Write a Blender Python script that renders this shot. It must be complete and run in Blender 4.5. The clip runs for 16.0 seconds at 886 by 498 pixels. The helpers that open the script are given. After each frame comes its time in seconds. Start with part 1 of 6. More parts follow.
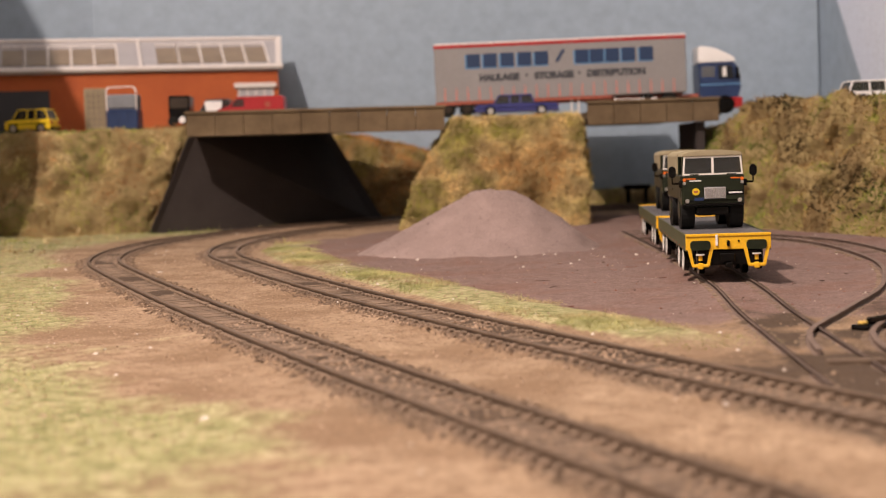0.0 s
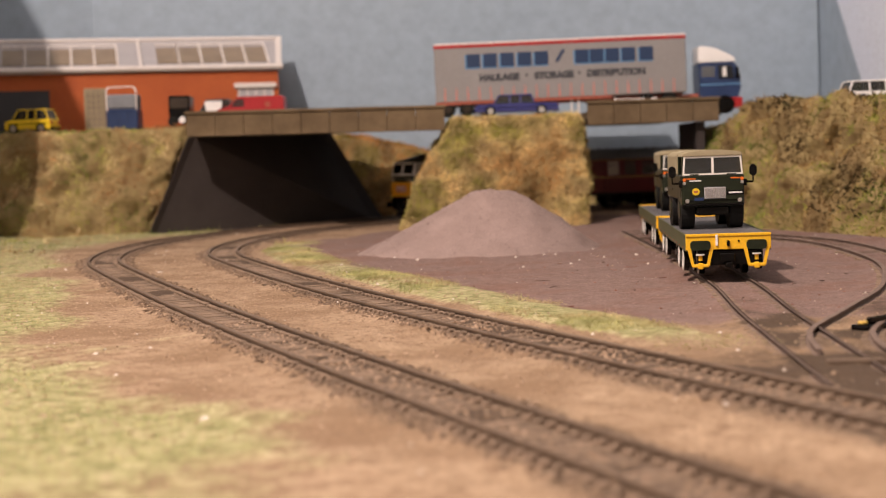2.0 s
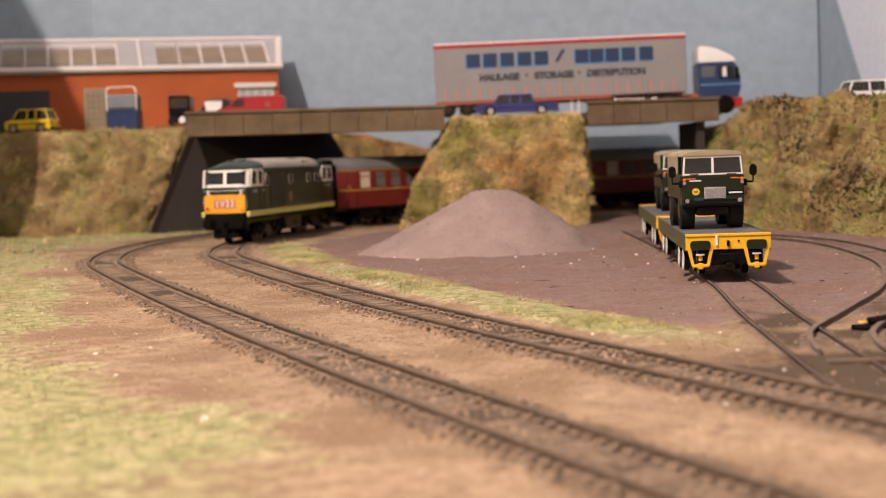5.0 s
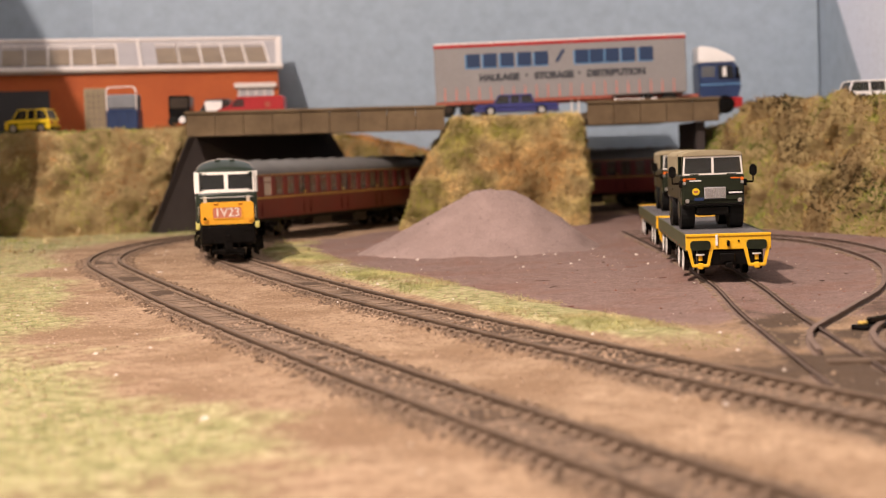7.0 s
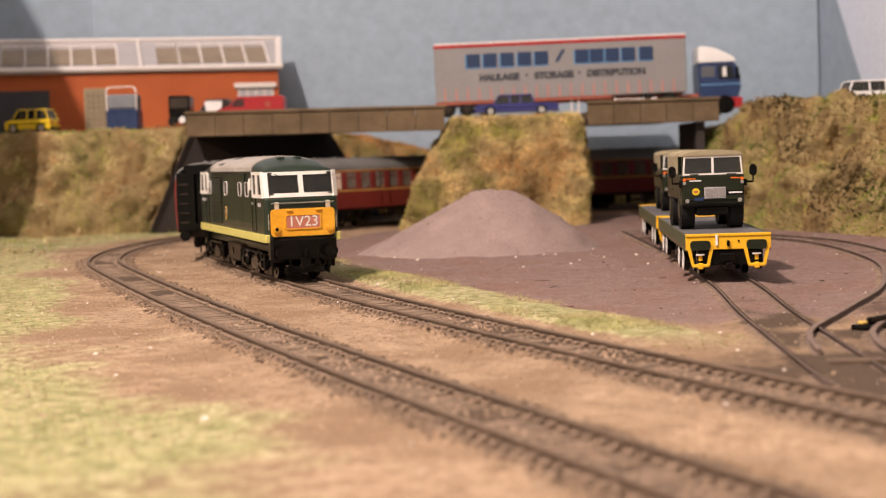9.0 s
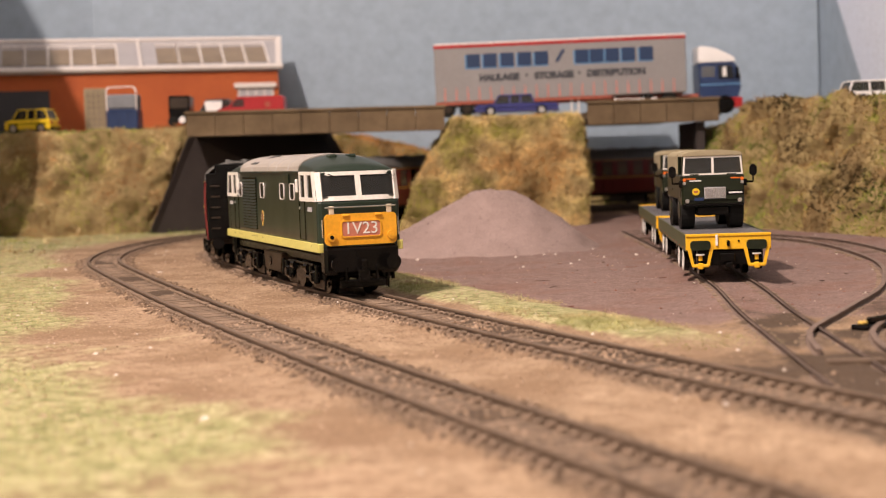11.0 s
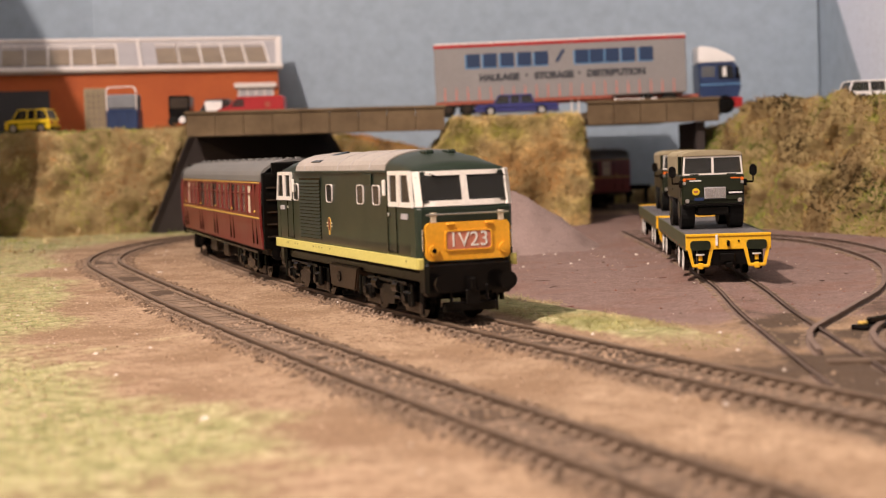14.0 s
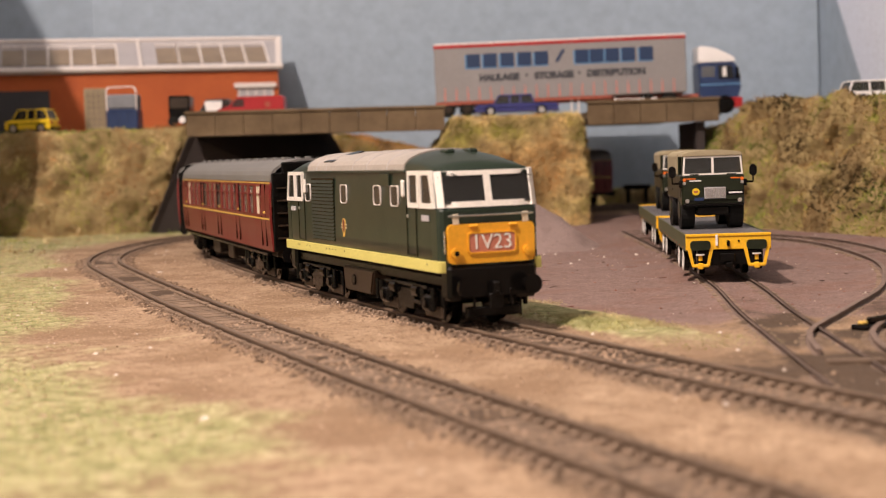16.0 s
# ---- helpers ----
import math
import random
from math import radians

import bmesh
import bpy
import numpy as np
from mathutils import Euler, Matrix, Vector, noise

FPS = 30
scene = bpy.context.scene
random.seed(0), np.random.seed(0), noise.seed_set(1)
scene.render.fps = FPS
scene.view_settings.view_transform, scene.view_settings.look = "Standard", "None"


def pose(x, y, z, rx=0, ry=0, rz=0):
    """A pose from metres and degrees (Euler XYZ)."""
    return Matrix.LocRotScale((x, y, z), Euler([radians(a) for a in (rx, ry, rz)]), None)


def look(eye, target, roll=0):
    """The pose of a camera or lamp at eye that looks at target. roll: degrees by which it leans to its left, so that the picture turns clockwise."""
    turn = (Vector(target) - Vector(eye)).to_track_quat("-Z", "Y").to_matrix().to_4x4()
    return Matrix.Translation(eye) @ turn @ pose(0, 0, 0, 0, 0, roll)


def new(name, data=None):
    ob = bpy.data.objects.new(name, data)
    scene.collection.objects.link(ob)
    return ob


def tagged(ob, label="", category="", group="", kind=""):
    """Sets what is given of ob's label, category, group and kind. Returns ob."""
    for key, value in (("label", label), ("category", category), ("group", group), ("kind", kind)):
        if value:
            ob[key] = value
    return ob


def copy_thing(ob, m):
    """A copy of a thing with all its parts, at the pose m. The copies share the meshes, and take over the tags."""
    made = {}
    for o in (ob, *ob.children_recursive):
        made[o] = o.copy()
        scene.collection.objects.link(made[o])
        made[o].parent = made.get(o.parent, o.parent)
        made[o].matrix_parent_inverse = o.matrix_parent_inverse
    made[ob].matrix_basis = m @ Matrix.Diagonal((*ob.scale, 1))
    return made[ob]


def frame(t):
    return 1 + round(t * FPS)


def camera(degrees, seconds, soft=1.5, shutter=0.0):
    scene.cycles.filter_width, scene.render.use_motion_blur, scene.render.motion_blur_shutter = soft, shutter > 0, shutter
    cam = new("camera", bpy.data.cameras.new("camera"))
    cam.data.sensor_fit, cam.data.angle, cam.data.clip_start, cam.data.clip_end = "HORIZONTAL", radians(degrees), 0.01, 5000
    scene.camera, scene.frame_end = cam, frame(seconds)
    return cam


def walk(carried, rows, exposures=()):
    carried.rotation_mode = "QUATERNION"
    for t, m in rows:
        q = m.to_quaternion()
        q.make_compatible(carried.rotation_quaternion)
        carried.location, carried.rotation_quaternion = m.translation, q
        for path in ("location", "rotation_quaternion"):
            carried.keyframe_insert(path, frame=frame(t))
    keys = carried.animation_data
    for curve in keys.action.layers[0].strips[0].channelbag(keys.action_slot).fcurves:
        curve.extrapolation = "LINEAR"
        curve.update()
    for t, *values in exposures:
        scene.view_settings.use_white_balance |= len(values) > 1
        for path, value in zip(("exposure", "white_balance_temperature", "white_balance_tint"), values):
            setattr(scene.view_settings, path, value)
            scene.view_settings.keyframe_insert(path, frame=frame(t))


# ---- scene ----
# One unit of modelling is a millimetre; MM turns it into metres.
MM = 0.001
EYE = (0.0, 0.0, 0.05407)
TILT, LEAN, LENS = 3.6225, -1.9642, 33.46
cam = camera(LENS, 16.0, soft=1.2)
cam.data.dof.use_dof = True
cam.data.dof.focus_distance = 0.60
cam.data.dof.aperture_fstop = 20.0
STAND = look(EYE, (0, math.cos(radians(TILT)), EYE[2] - math.sin(radians(TILT))), LEAN)
walk(cam, [(0.0, STAND), (16.0, STAND)], exposures=[(0.0, -0.18), (3.0, -0.16), (4.2, -0.12), (6.3, 0.0), (7.0, 0.02), (9.2, 0.02), (11.3, 0.0), (12.5, -0.02), (14.0, -0.06), (16.0, -0.07)])

# ---- light: one hanging lamp over the front of the layout, in a pale room ----
world = bpy.data.worlds.new("room_air")
world.use_nodes = True
world.node_tree.nodes["Background"].inputs[0].default_value = (1.0, 0.86, 0.70, 1)
world.node_tree.nodes["Background"].inputs[1].default_value = 0.05
scene.world = world
LAMP = (-0.50, -0.08, 1.12)
lamp_data = bpy.data.lights.new("ceiling_lamp_light", "POINT")
lamp_data.shadow_soft_size, lamp_data.energy = 0.013, 118.0
lamp_data.color = (1.0, 0.812, 0.715)
lamp_light = new("ceiling_lamp_light", lamp_data)
lamp_light.matrix_world = pose(*LAMP)


# ---- materials ----
def tree(name):
    m = bpy.data.materials.new(name)
    m.use_nodes = True
    nt = m.node_tree
    return m, nt, nt.nodes["Principled BSDF"]


def socket(nt, kind, links=(), **values):
    n = nt.nodes.new(kind)
    for k, v in values.items():
        n.inputs[k.replace("_", " ")].default_value = v
    for k, s in links:
        nt.links.new(s, n.inputs[k])
    return n


def noise_of(nt, coords, scale, detail=4.0, rough=0.6):
    n = nt.nodes.new("ShaderNodeTexNoise")
    n.inputs["Scale"].default_value, n.inputs["Detail"].default_value, n.inputs["Roughness"].default_value = scale, detail, rough
    nt.links.new(coords, n.inputs["Vector"])
    return n.outputs["Fac"]


def ramp(nt, fac, stops):
    n = nt.nodes.new("ShaderNodeValToRGB")
    e = n.color_ramp.elements
    while len(e) < len(stops):
        e.new(0.5)
    for el, (at, c) in zip(e, stops):
        el.position, el.color = at, (*c, 1)
    nt.links.new(fac, n.inputs[0])
    return n.outputs[0]


def blend(nt, fac, a, b, how="MIX"):
    n = nt.nodes.new("ShaderNodeMix")
    n.data_type, n.blend_type = "RGBA", how
    for s, v in ((n.inputs["Factor"], fac), (n.inputs["A"], a), (n.inputs["B"], b)):
        if isinstance(v, (int, float)):
            s.default_value = v
        elif isinstance(v, tuple):
            s.default_value = (*v, 1)
        else:
            nt.links.new(v, s)
    return n.outputs["Result"]


def bump_into(nt, bsdf, height, strength, distance):
    n = nt.nodes.new("ShaderNodeBump")
    n.inputs["Strength"].default_value, n.inputs["Distance"].default_value = strength, distance
    nt.links.new(height, n.inputs["Height"])
    nt.links.new(n.outputs[0], bsdf.inputs["Normal"])


def surface(name, c1, c2, rough=0.6, scale=120.0, fine=900.0, bump=0.15, metal=0.0, coat=0.0, spread=0.25, per_piece=0.0, gloss=0.5):
    """A painted, moulded or earthy surface: two colours in patches, grain and a little relief."""
    m, nt, b = tree(name)
    co = nt.nodes.new("ShaderNodeTexCoord").outputs["Object"]
    big, small = noise_of(nt, co, scale), noise_of(nt, co, fine, 3.0)
    col = ramp(nt, big, [(0.5 - spread, c1), (0.5 + spread, c2)])
    grain = ramp(nt, small, [(0.3, (0.82, 0.82, 0.82)), (0.7, (1.12, 1.12, 1.12))])
    col = blend(nt, 0.6, col, grain, "MULTIPLY")
    if per_piece:
        info = nt.nodes.new("ShaderNodeObjectInfo").outputs["Random"]
        col = blend(nt, per_piece, col, ramp(nt, info, [(0.0, (0.6, 0.58, 0.55)), (1.0, (1.25, 1.22, 1.18))]), "MULTIPLY")
    nt.links.new(col, b.inputs["Base Color"])
    r = nt.nodes.new("ShaderNodeMapRange")
    r.inputs["To Min"].default_value, r.inputs["To Max"].default_value = max(rough - 0.1, 0.02), min(rough + 0.12, 1)
    nt.links.new(big, r.inputs["Value"])
    nt.links.new(r.outputs[0], b.inputs["Roughness"])
    b.inputs["Metallic"].default_value, b.inputs["Coat Weight"].default_value, b.inputs["Specular IOR Level"].default_value = metal, coat, gloss
    bump_into(nt, b, small, bump, 0.0005)
    return m


def plain_glass(name, tint, rough=0.05):
    m, nt, b = tree(name)
    b.inputs["Base Color"].default_value = (*tint, 1)
    b.inputs["Roughness"].default_value = rough
    b.inputs["Transmission Weight"].default_value = 0.75
    b.inputs["IOR"].default_value = 1.3
    return m


def ground_material():
    """Sandy scatter, ash, moss: the shares come from the vertices' fields, broken up by noise."""
    m, nt, b = tree("scenic_scatter")
    co = nt.nodes.new("ShaderNodeTexCoord").outputs["Object"]
    big, mid, fine = noise_of(nt, co, 22, 5), noise_of(nt, co, 210, 6, 0.72), noise_of(nt, co, 1100, 3)
    sand = ramp(nt, mid, [(0.30, (0.20, 0.125, 0.077)), (0.50, (0.375, 0.265, 0.172)), (0.72, (0.50, 0.365, 0.25))])
    sand = blend(nt, ramp(nt, big, [(0.42, (0, 0, 0)), (0.62, (1, 1, 1))]), sand, (0.265, 0.175, 0.108))
    ash = ramp(nt, mid, [(0.32, (0.19, 0.126, 0.108)), (0.5, (0.232, 0.158, 0.136)), (0.70, (0.28, 0.197, 0.172))])
    ash = blend(nt, ramp(nt, big, [(0.48, (0, 0, 0)), (0.62, (0.5, 0.5, 0.5))]), ash, (0.22, 0.118, 0.087))
    moss = ramp(nt, mid, [(0.34, (0.16, 0.16, 0.065)), (0.50, (0.345, 0.335, 0.155)), (0.66, (0.54, 0.46, 0.285))])
    def field(attr):
        a = nt.nodes.new("ShaderNodeAttribute")
        a.attribute_name = attr
        add = nt.nodes.new("ShaderNodeMath")
        add.operation = "MULTIPLY_ADD"
        nt.links.new(mid, add.inputs[0])
        add.inputs[1].default_value = 0.9
        nt.links.new(a.outputs["Fac"], add.inputs[2])
        return ramp(nt, add.outputs[0], [(0.68, (0, 0, 0)), (1.0, (1, 1, 1))])
    col = blend(nt, field("ash"), sand, ash)
    col = blend(nt, field("moss"), col, moss)
    col = blend(nt, field("soot_and_shade"), col, (0.095, 0.066, 0.046))
    grain = ramp(nt, fine, [(0.34, (0.5, 0.48, 0.46)), (0.5, (1, 1, 1)), (0.66, (1.32, 1.29, 1.26))])
    col = blend(nt, 0.65, col, grain, "MULTIPLY")
    nt.links.new(col, b.inputs["Base Color"])
    b.inputs["Roughness"].default_value = 0.92
    b.inputs["Specular IOR Level"].default_value = 0.2
    tot = nt.nodes.new("ShaderNodeMath")
    tot.operation = "ADD"
    nt.links.new(mid, tot.inputs[0]), nt.links.new(fine, tot.inputs[1])
    bump_into(nt, b, tot.outputs[0], 0.55, 0.0014)
    return m


def tuft_material(name, hues, rough=0.85, seed=0.0, dark=0.42):
    """Blades and clumps: broad patches of hue, mid-sized patches of tone whose darks paint shade among clumps, a little
    change from blade to blade.
    """
    m, nt, b = tree(name)
    isl = nt.nodes.new("ShaderNodeNewGeometry").outputs["Random Per Island"]
    co = nt.nodes.new("ShaderNodeTexCoord").outputs["Object"]
    move = nt.nodes.new("ShaderNodeVectorMath")
    move.inputs[1].default_value = (seed, seed * 0.7, seed * 0.3)
    nt.links.new(co, move.inputs[0])
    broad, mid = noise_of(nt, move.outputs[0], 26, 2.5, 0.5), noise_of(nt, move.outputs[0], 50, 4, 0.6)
    mixed = nt.nodes.new("ShaderNodeMath")
    mixed.operation = "MULTIPLY_ADD"
    nt.links.new(isl, mixed.inputs[0])
    mixed.inputs[1].default_value = 0.06
    nt.links.new(broad, mixed.inputs[2])
    col = ramp(nt, mixed.outputs[0], [(0.53 + (at - 0.5) * 0.78, c) for at, c in hues])
    # random tone; the dark end paints shadowed hollows into the colour
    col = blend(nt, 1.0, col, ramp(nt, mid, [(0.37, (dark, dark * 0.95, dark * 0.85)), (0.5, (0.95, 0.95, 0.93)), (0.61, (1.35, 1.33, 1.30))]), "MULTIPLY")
    col = blend(nt, 1.0, col, ramp(nt, isl, [(0.0, (0.9, 0.9, 0.9)), (1.0, (1.1, 1.1, 1.1))]), "MULTIPLY")
    nt.links.new(col, b.inputs["Base Color"])
    b.inputs["Roughness"].default_value = rough
    b.inputs["Specular IOR Level"].default_value = 0.15
    return m


GROUND = ground_material()
BANK = surface("flocked_bank", (0.18, 0.11, 0.045), (0.36, 0.28, 0.12), 0.95, 45, 700, 0.6)
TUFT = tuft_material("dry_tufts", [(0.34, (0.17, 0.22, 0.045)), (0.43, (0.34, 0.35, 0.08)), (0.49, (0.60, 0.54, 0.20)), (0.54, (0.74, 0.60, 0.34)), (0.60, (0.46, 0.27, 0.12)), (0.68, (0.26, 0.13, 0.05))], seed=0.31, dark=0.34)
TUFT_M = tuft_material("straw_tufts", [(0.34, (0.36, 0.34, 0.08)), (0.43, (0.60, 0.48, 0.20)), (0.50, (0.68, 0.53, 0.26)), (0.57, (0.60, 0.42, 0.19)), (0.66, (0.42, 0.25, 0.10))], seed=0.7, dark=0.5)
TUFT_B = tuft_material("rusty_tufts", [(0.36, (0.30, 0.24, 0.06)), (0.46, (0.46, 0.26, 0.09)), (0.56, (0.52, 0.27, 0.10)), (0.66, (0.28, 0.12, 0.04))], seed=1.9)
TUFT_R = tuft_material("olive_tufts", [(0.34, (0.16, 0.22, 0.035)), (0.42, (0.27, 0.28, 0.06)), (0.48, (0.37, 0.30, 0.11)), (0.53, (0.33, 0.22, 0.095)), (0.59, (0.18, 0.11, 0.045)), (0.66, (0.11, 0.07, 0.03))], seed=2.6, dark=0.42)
SCRUB = tuft_material("dark_scrub", [(0.40, (0.06, 0.05, 0.02)), (0.60, (0.11, 0.08, 0.04))])
GRASS = tuft_material("static_grass", [(0.36, (0.36, 0.36, 0.15)), (0.46, (0.44, 0.41, 0.19)), (0.54, (0.52, 0.44, 0.23)), (0.64, (0.44, 0.34, 0.19))], seed=0.9, dark=0.7)
HEAP = surface("mauve_gravel", (0.25, 0.178, 0.158), (0.34, 0.248, 0.222), 0.95, 60, 900, 0.9)
PALE = surface("pale_chips", (0.55, 0.46, 0.38), (0.78, 0.70, 0.62), 0.8, 300, 1500, 0.3)
RAIL = surface("weathered_rail", (0.105, 0.07, 0.046), (0.185, 0.125, 0.083), 0.6, 150, 900, 0.3, 0.1)
RAILDUST = surface("dusty_rail", (0.12, 0.083, 0.064), (0.24, 0.17, 0.135), 0.7, 150, 900, 0.3, 0.1)
SLEEPER = surface("dusty_sleeper", (0.17, 0.118, 0.082), (0.30, 0.215, 0.152), 0.85, 200, 1200, 0.5, per_piece=0.6)
CONCRETE = surface("stained_concrete", (0.085, 0.054, 0.024), (0.19, 0.132, 0.072), 0.85, 45, 500, 0.4)
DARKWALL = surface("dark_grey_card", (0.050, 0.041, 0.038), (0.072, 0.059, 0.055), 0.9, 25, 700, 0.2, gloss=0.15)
SKYBOARD = surface("sky_blue_board", (0.32, 0.40, 0.48), (0.355, 0.435, 0.515), 0.75, 5, 70, 0.05)
# paler than the board, to paint its more strongly lit part
LITSKY = surface("lit_sky_paint", (0.74, 0.80, 0.93), (0.78, 0.84, 0.95), 0.75, 6, 250, 0.1)
PLASTER = surface("white_plaster", (0.48, 0.49, 0.505), (0.54, 0.55, 0.565), 0.9, 3, 90, 0.2)
CARPET = surface("beige_carpet", (0.20, 0.17, 0.14), (0.26, 0.22, 0.18), 0.95, 10, 400, 0.4)
TIMBER = surface("softwood_board", (0.32, 0.21, 0.11), (0.42, 0.29, 0.17), 0.7, 12, 200, 0.2)
BRICKRED = surface("orange_brick_card", (0.40, 0.085, 0.022), (0.50, 0.125, 0.035), 0.8, 30, 600, 0.2)
TRIM = surface("white_plastic", (0.72, 0.66, 0.62), (0.80, 0.74, 0.70), 0.5, 60, 700, 0.1)
ROOFGREY = surface("grey_roof_card", (0.40, 0.38, 0.40), (0.48, 0.46, 0.47), 0.7, 40, 500, 0.2)
SKYLIGHT = surface("brown_skylight", (0.22, 0.165, 0.115), (0.33, 0.255, 0.18), 0.4, 60, 500, 0.1)
LOCOGREEN = surface("loco_green_paint", (0.009, 0.019, 0.011), (0.014, 0.027, 0.015), 0.36, 50, 900, 0.05, coat=0.15)
LOCOROOF = surface("grey_loco_roof", (0.33, 0.295, 0.26), (0.41, 0.365, 0.325), 0.5, 45, 700, 0.12)
LIME = surface("lime_cream_stripe", (0.62, 0.56, 0.15), (0.70, 0.64, 0.20), 0.45, 60, 900, 0.05)
CABWHITE = surface("white_cab_paint", (0.78, 0.74, 0.68), (0.84, 0.80, 0.74), 0.4, 60, 900, 0.05)
YELLOW = surface("warning_yellow", (0.80, 0.37, 0.02), (0.86, 0.42, 0.03), 0.42, 60, 900, 0.05)
WAGONYELLOW = surface("wagon_yellow", (0.80, 0.44, 0.012), (0.88, 0.50, 0.02), 0.4, 60, 900, 0.05)
BLACK = surface("satin_black", (0.003, 0.0026, 0.0023), (0.006, 0.005, 0.0045), 0.2, 90, 900, 0.06, gloss=0.18)
FRAMEBROWN = surface("dusty_underframe", (0.022, 0.014, 0.009), (0.045, 0.029, 0.018), 0.45, 90, 900, 0.2, gloss=0.3)
TYRE = surface("tyre_rubber", (0.007, 0.007, 0.0065), (0.013, 0.0125, 0.0115), 0.7, 90, 900, 0.2, gloss=0.2)
STEEL = surface("bright_steel", (0.62, 0.60, 0.56), (0.74, 0.72, 0.68), 0.28, 90, 900, 0.05, 0.9)
MAROON = surface("coach_maroon", (0.15, 0.016, 0.014), (0.19, 0.022, 0.018), 0.4, 40, 900, 0.05, coat=0.1)
COACHROOF = surface("coach_roof_grey", (0.13, 0.125, 0.12), (0.19, 0.185, 0.175), 0.6, 50, 800, 0.15)
GOLD = surface("gold_lining", (0.62, 0.40, 0.07), (0.70, 0.46, 0.10), 0.45, 60, 900, 0.05)
CREAM = surface("cream_blind", (0.60, 0.50, 0.36), (0.70, 0.60, 0.46), 0.6, 60, 900, 0.05)
BLINDRED = surface("blind_red", (0.50, 0.17, 0.11), (0.58, 0.22, 0.15), 0.3, 60, 900, 0.05)
CODERED = surface("headcode_red", (0.34, 0.085, 0.05), (0.40, 0.11, 0.07), 0.35, 60, 900, 0.05)
OLIVE = surface("army_olive", (0.010, 0.014, 0.006), (0.016, 0.021, 0.009), 0.35, 60, 900, 0.05, gloss=0.35)
OLIVEFLAT = surface("olive_wagon_side", (0.055, 0.062, 0.020), (0.075, 0.082, 0.030), 0.55, 60, 900, 0.1)
CANVAS = surface("tan_canvas", (0.30, 0.25, 0.15), (0.38, 0.32, 0.20), 0.8, 90, 1200, 0.3)
DECK = surface("slate_wagon_deck", (0.095, 0.088, 0.092), (0.14, 0.13, 0.135), 0.6, 60, 900, 0.15)
GLASS = plain_glass("dark_window", (0.10, 0.10, 0.095))
COACHGLASS = plain_glass("coach_window", (0.55, 0.49, 0.42))
TRUCKGLASS = plain_glass("truck_window", (0.15, 0.15, 0.14))
CLEAR = plain_glass("clear_window", (0.45, 0.46, 0.44))
ORANGE = surface("orange_lens", (0.75, 0.16, 0.02), (0.80, 0.20, 0.03), 0.25, 60, 900, 0.02)
RED = surface("red_paint", (0.36, 0.013, 0.016), (0.42, 0.02, 0.024), 0.35, 60, 900, 0.05)
BLUE = surface("dark_blue_paint", (0.013, 0.03, 0.09), (0.019, 0.042, 0.125), 0.35, 60, 900, 0.05)
LETTER = surface("letter_blue", (0.010, 0.030, 0.085), (0.014, 0.038, 0.10), 0.5, 60, 900, 0.05)
NAVY = surface("car_indigo", (0.030, 0.032, 0.16), (0.040, 0.045, 0.20), 0.28, 60, 900, 0.05, coat=0.4)
CURTAIN = surface("silver_curtain", (0.245, 0.23, 0.225), (0.285, 0.27, 0.26), 0.55, 25, 700, 0.12)
NAMESHADE = surface("name_shade_blue", (0.10, 0.24, 0.42), (0.13, 0.28, 0.46), 0.5, 60, 900, 0.05)
SALMON = surface("strap_red", (0.62, 0.16, 0.12), (0.68, 0.20, 0.16), 0.5, 60, 900, 0.05)
CARYELLOW = surface("van_yellow", (0.72, 0.50, 0.015), (0.80, 0.58, 0.03), 0.35, 60, 900, 0.05, coat=0.3)
GREYBLUE = surface("grey_tarpaulin", (0.16, 0.17, 0.19), (0.24, 0.25, 0.27), 0.7, 60, 900, 0.2)
CARWHITE = surface("car_white", (0.80, 0.78, 0.76), (0.86, 0.84, 0.82), 0.3, 60, 900, 0.05, coat=0.4)
INK = surface("grey_ink", (0.035, 0.037, 0.045), (0.05, 0.052, 0.06), 0.6, 60, 900, 0.05)


# ---- building helpers ----
def part(name, bm, material, parent=None, label="", kind="", smooth=False):
    """Links a bmesh, in millimetres, as one mesh object."""
    bmesh.ops.scale(bm, vec=(MM, MM, MM), verts=bm.verts)
    bmesh.ops.recalc_face_normals(bm, faces=bm.faces)
    me = bpy.data.meshes.new(name)
    bm.to_mesh(me)
    bm.free()
    me.materials.append(material)
    if smooth:
        me.polygons.foreach_set("use_smooth", [True] * len(me.polygons))
    ob = new(name, me)
    if parent:
        ob.parent = parent
    return tagged(ob, label, kind=kind)


def put(ob, x, y, z, rz=0.0, rx=0.0, ry=0.0):
    ob.matrix_basis = pose(x * MM, y * MM, z * MM, rx, ry, rz)
    return ob


def thing(name, label, category, group="", kind=""):
    return tagged(new(name), label, category, group, kind)


def box(bm, x0, x1, y0, y1, z0, z1, bevel=0.0, seg=1):
    v = bmesh.ops.create_cube(bm, size=1)["verts"]
    bmesh.ops.scale(bm, vec=(abs(x1 - x0), abs(y1 - y0), abs(z1 - z0)), verts=v)
    bmesh.ops.translate(bm, vec=((x0 + x1) / 2, (y0 + y1) / 2, (z0 + z1) / 2), verts=v)
    if bevel:
        e = list({e for w in v for e in w.link_edges})
        bmesh.ops.bevel(bm, geom=e, offset=bevel, segments=seg, affect="EDGES", profile=0.6)
    return bm


def boxes(*args, bevel=0.0):
    bm = bmesh.new()
    for a in args:
        box(bm, *a, bevel=bevel)
    return bm


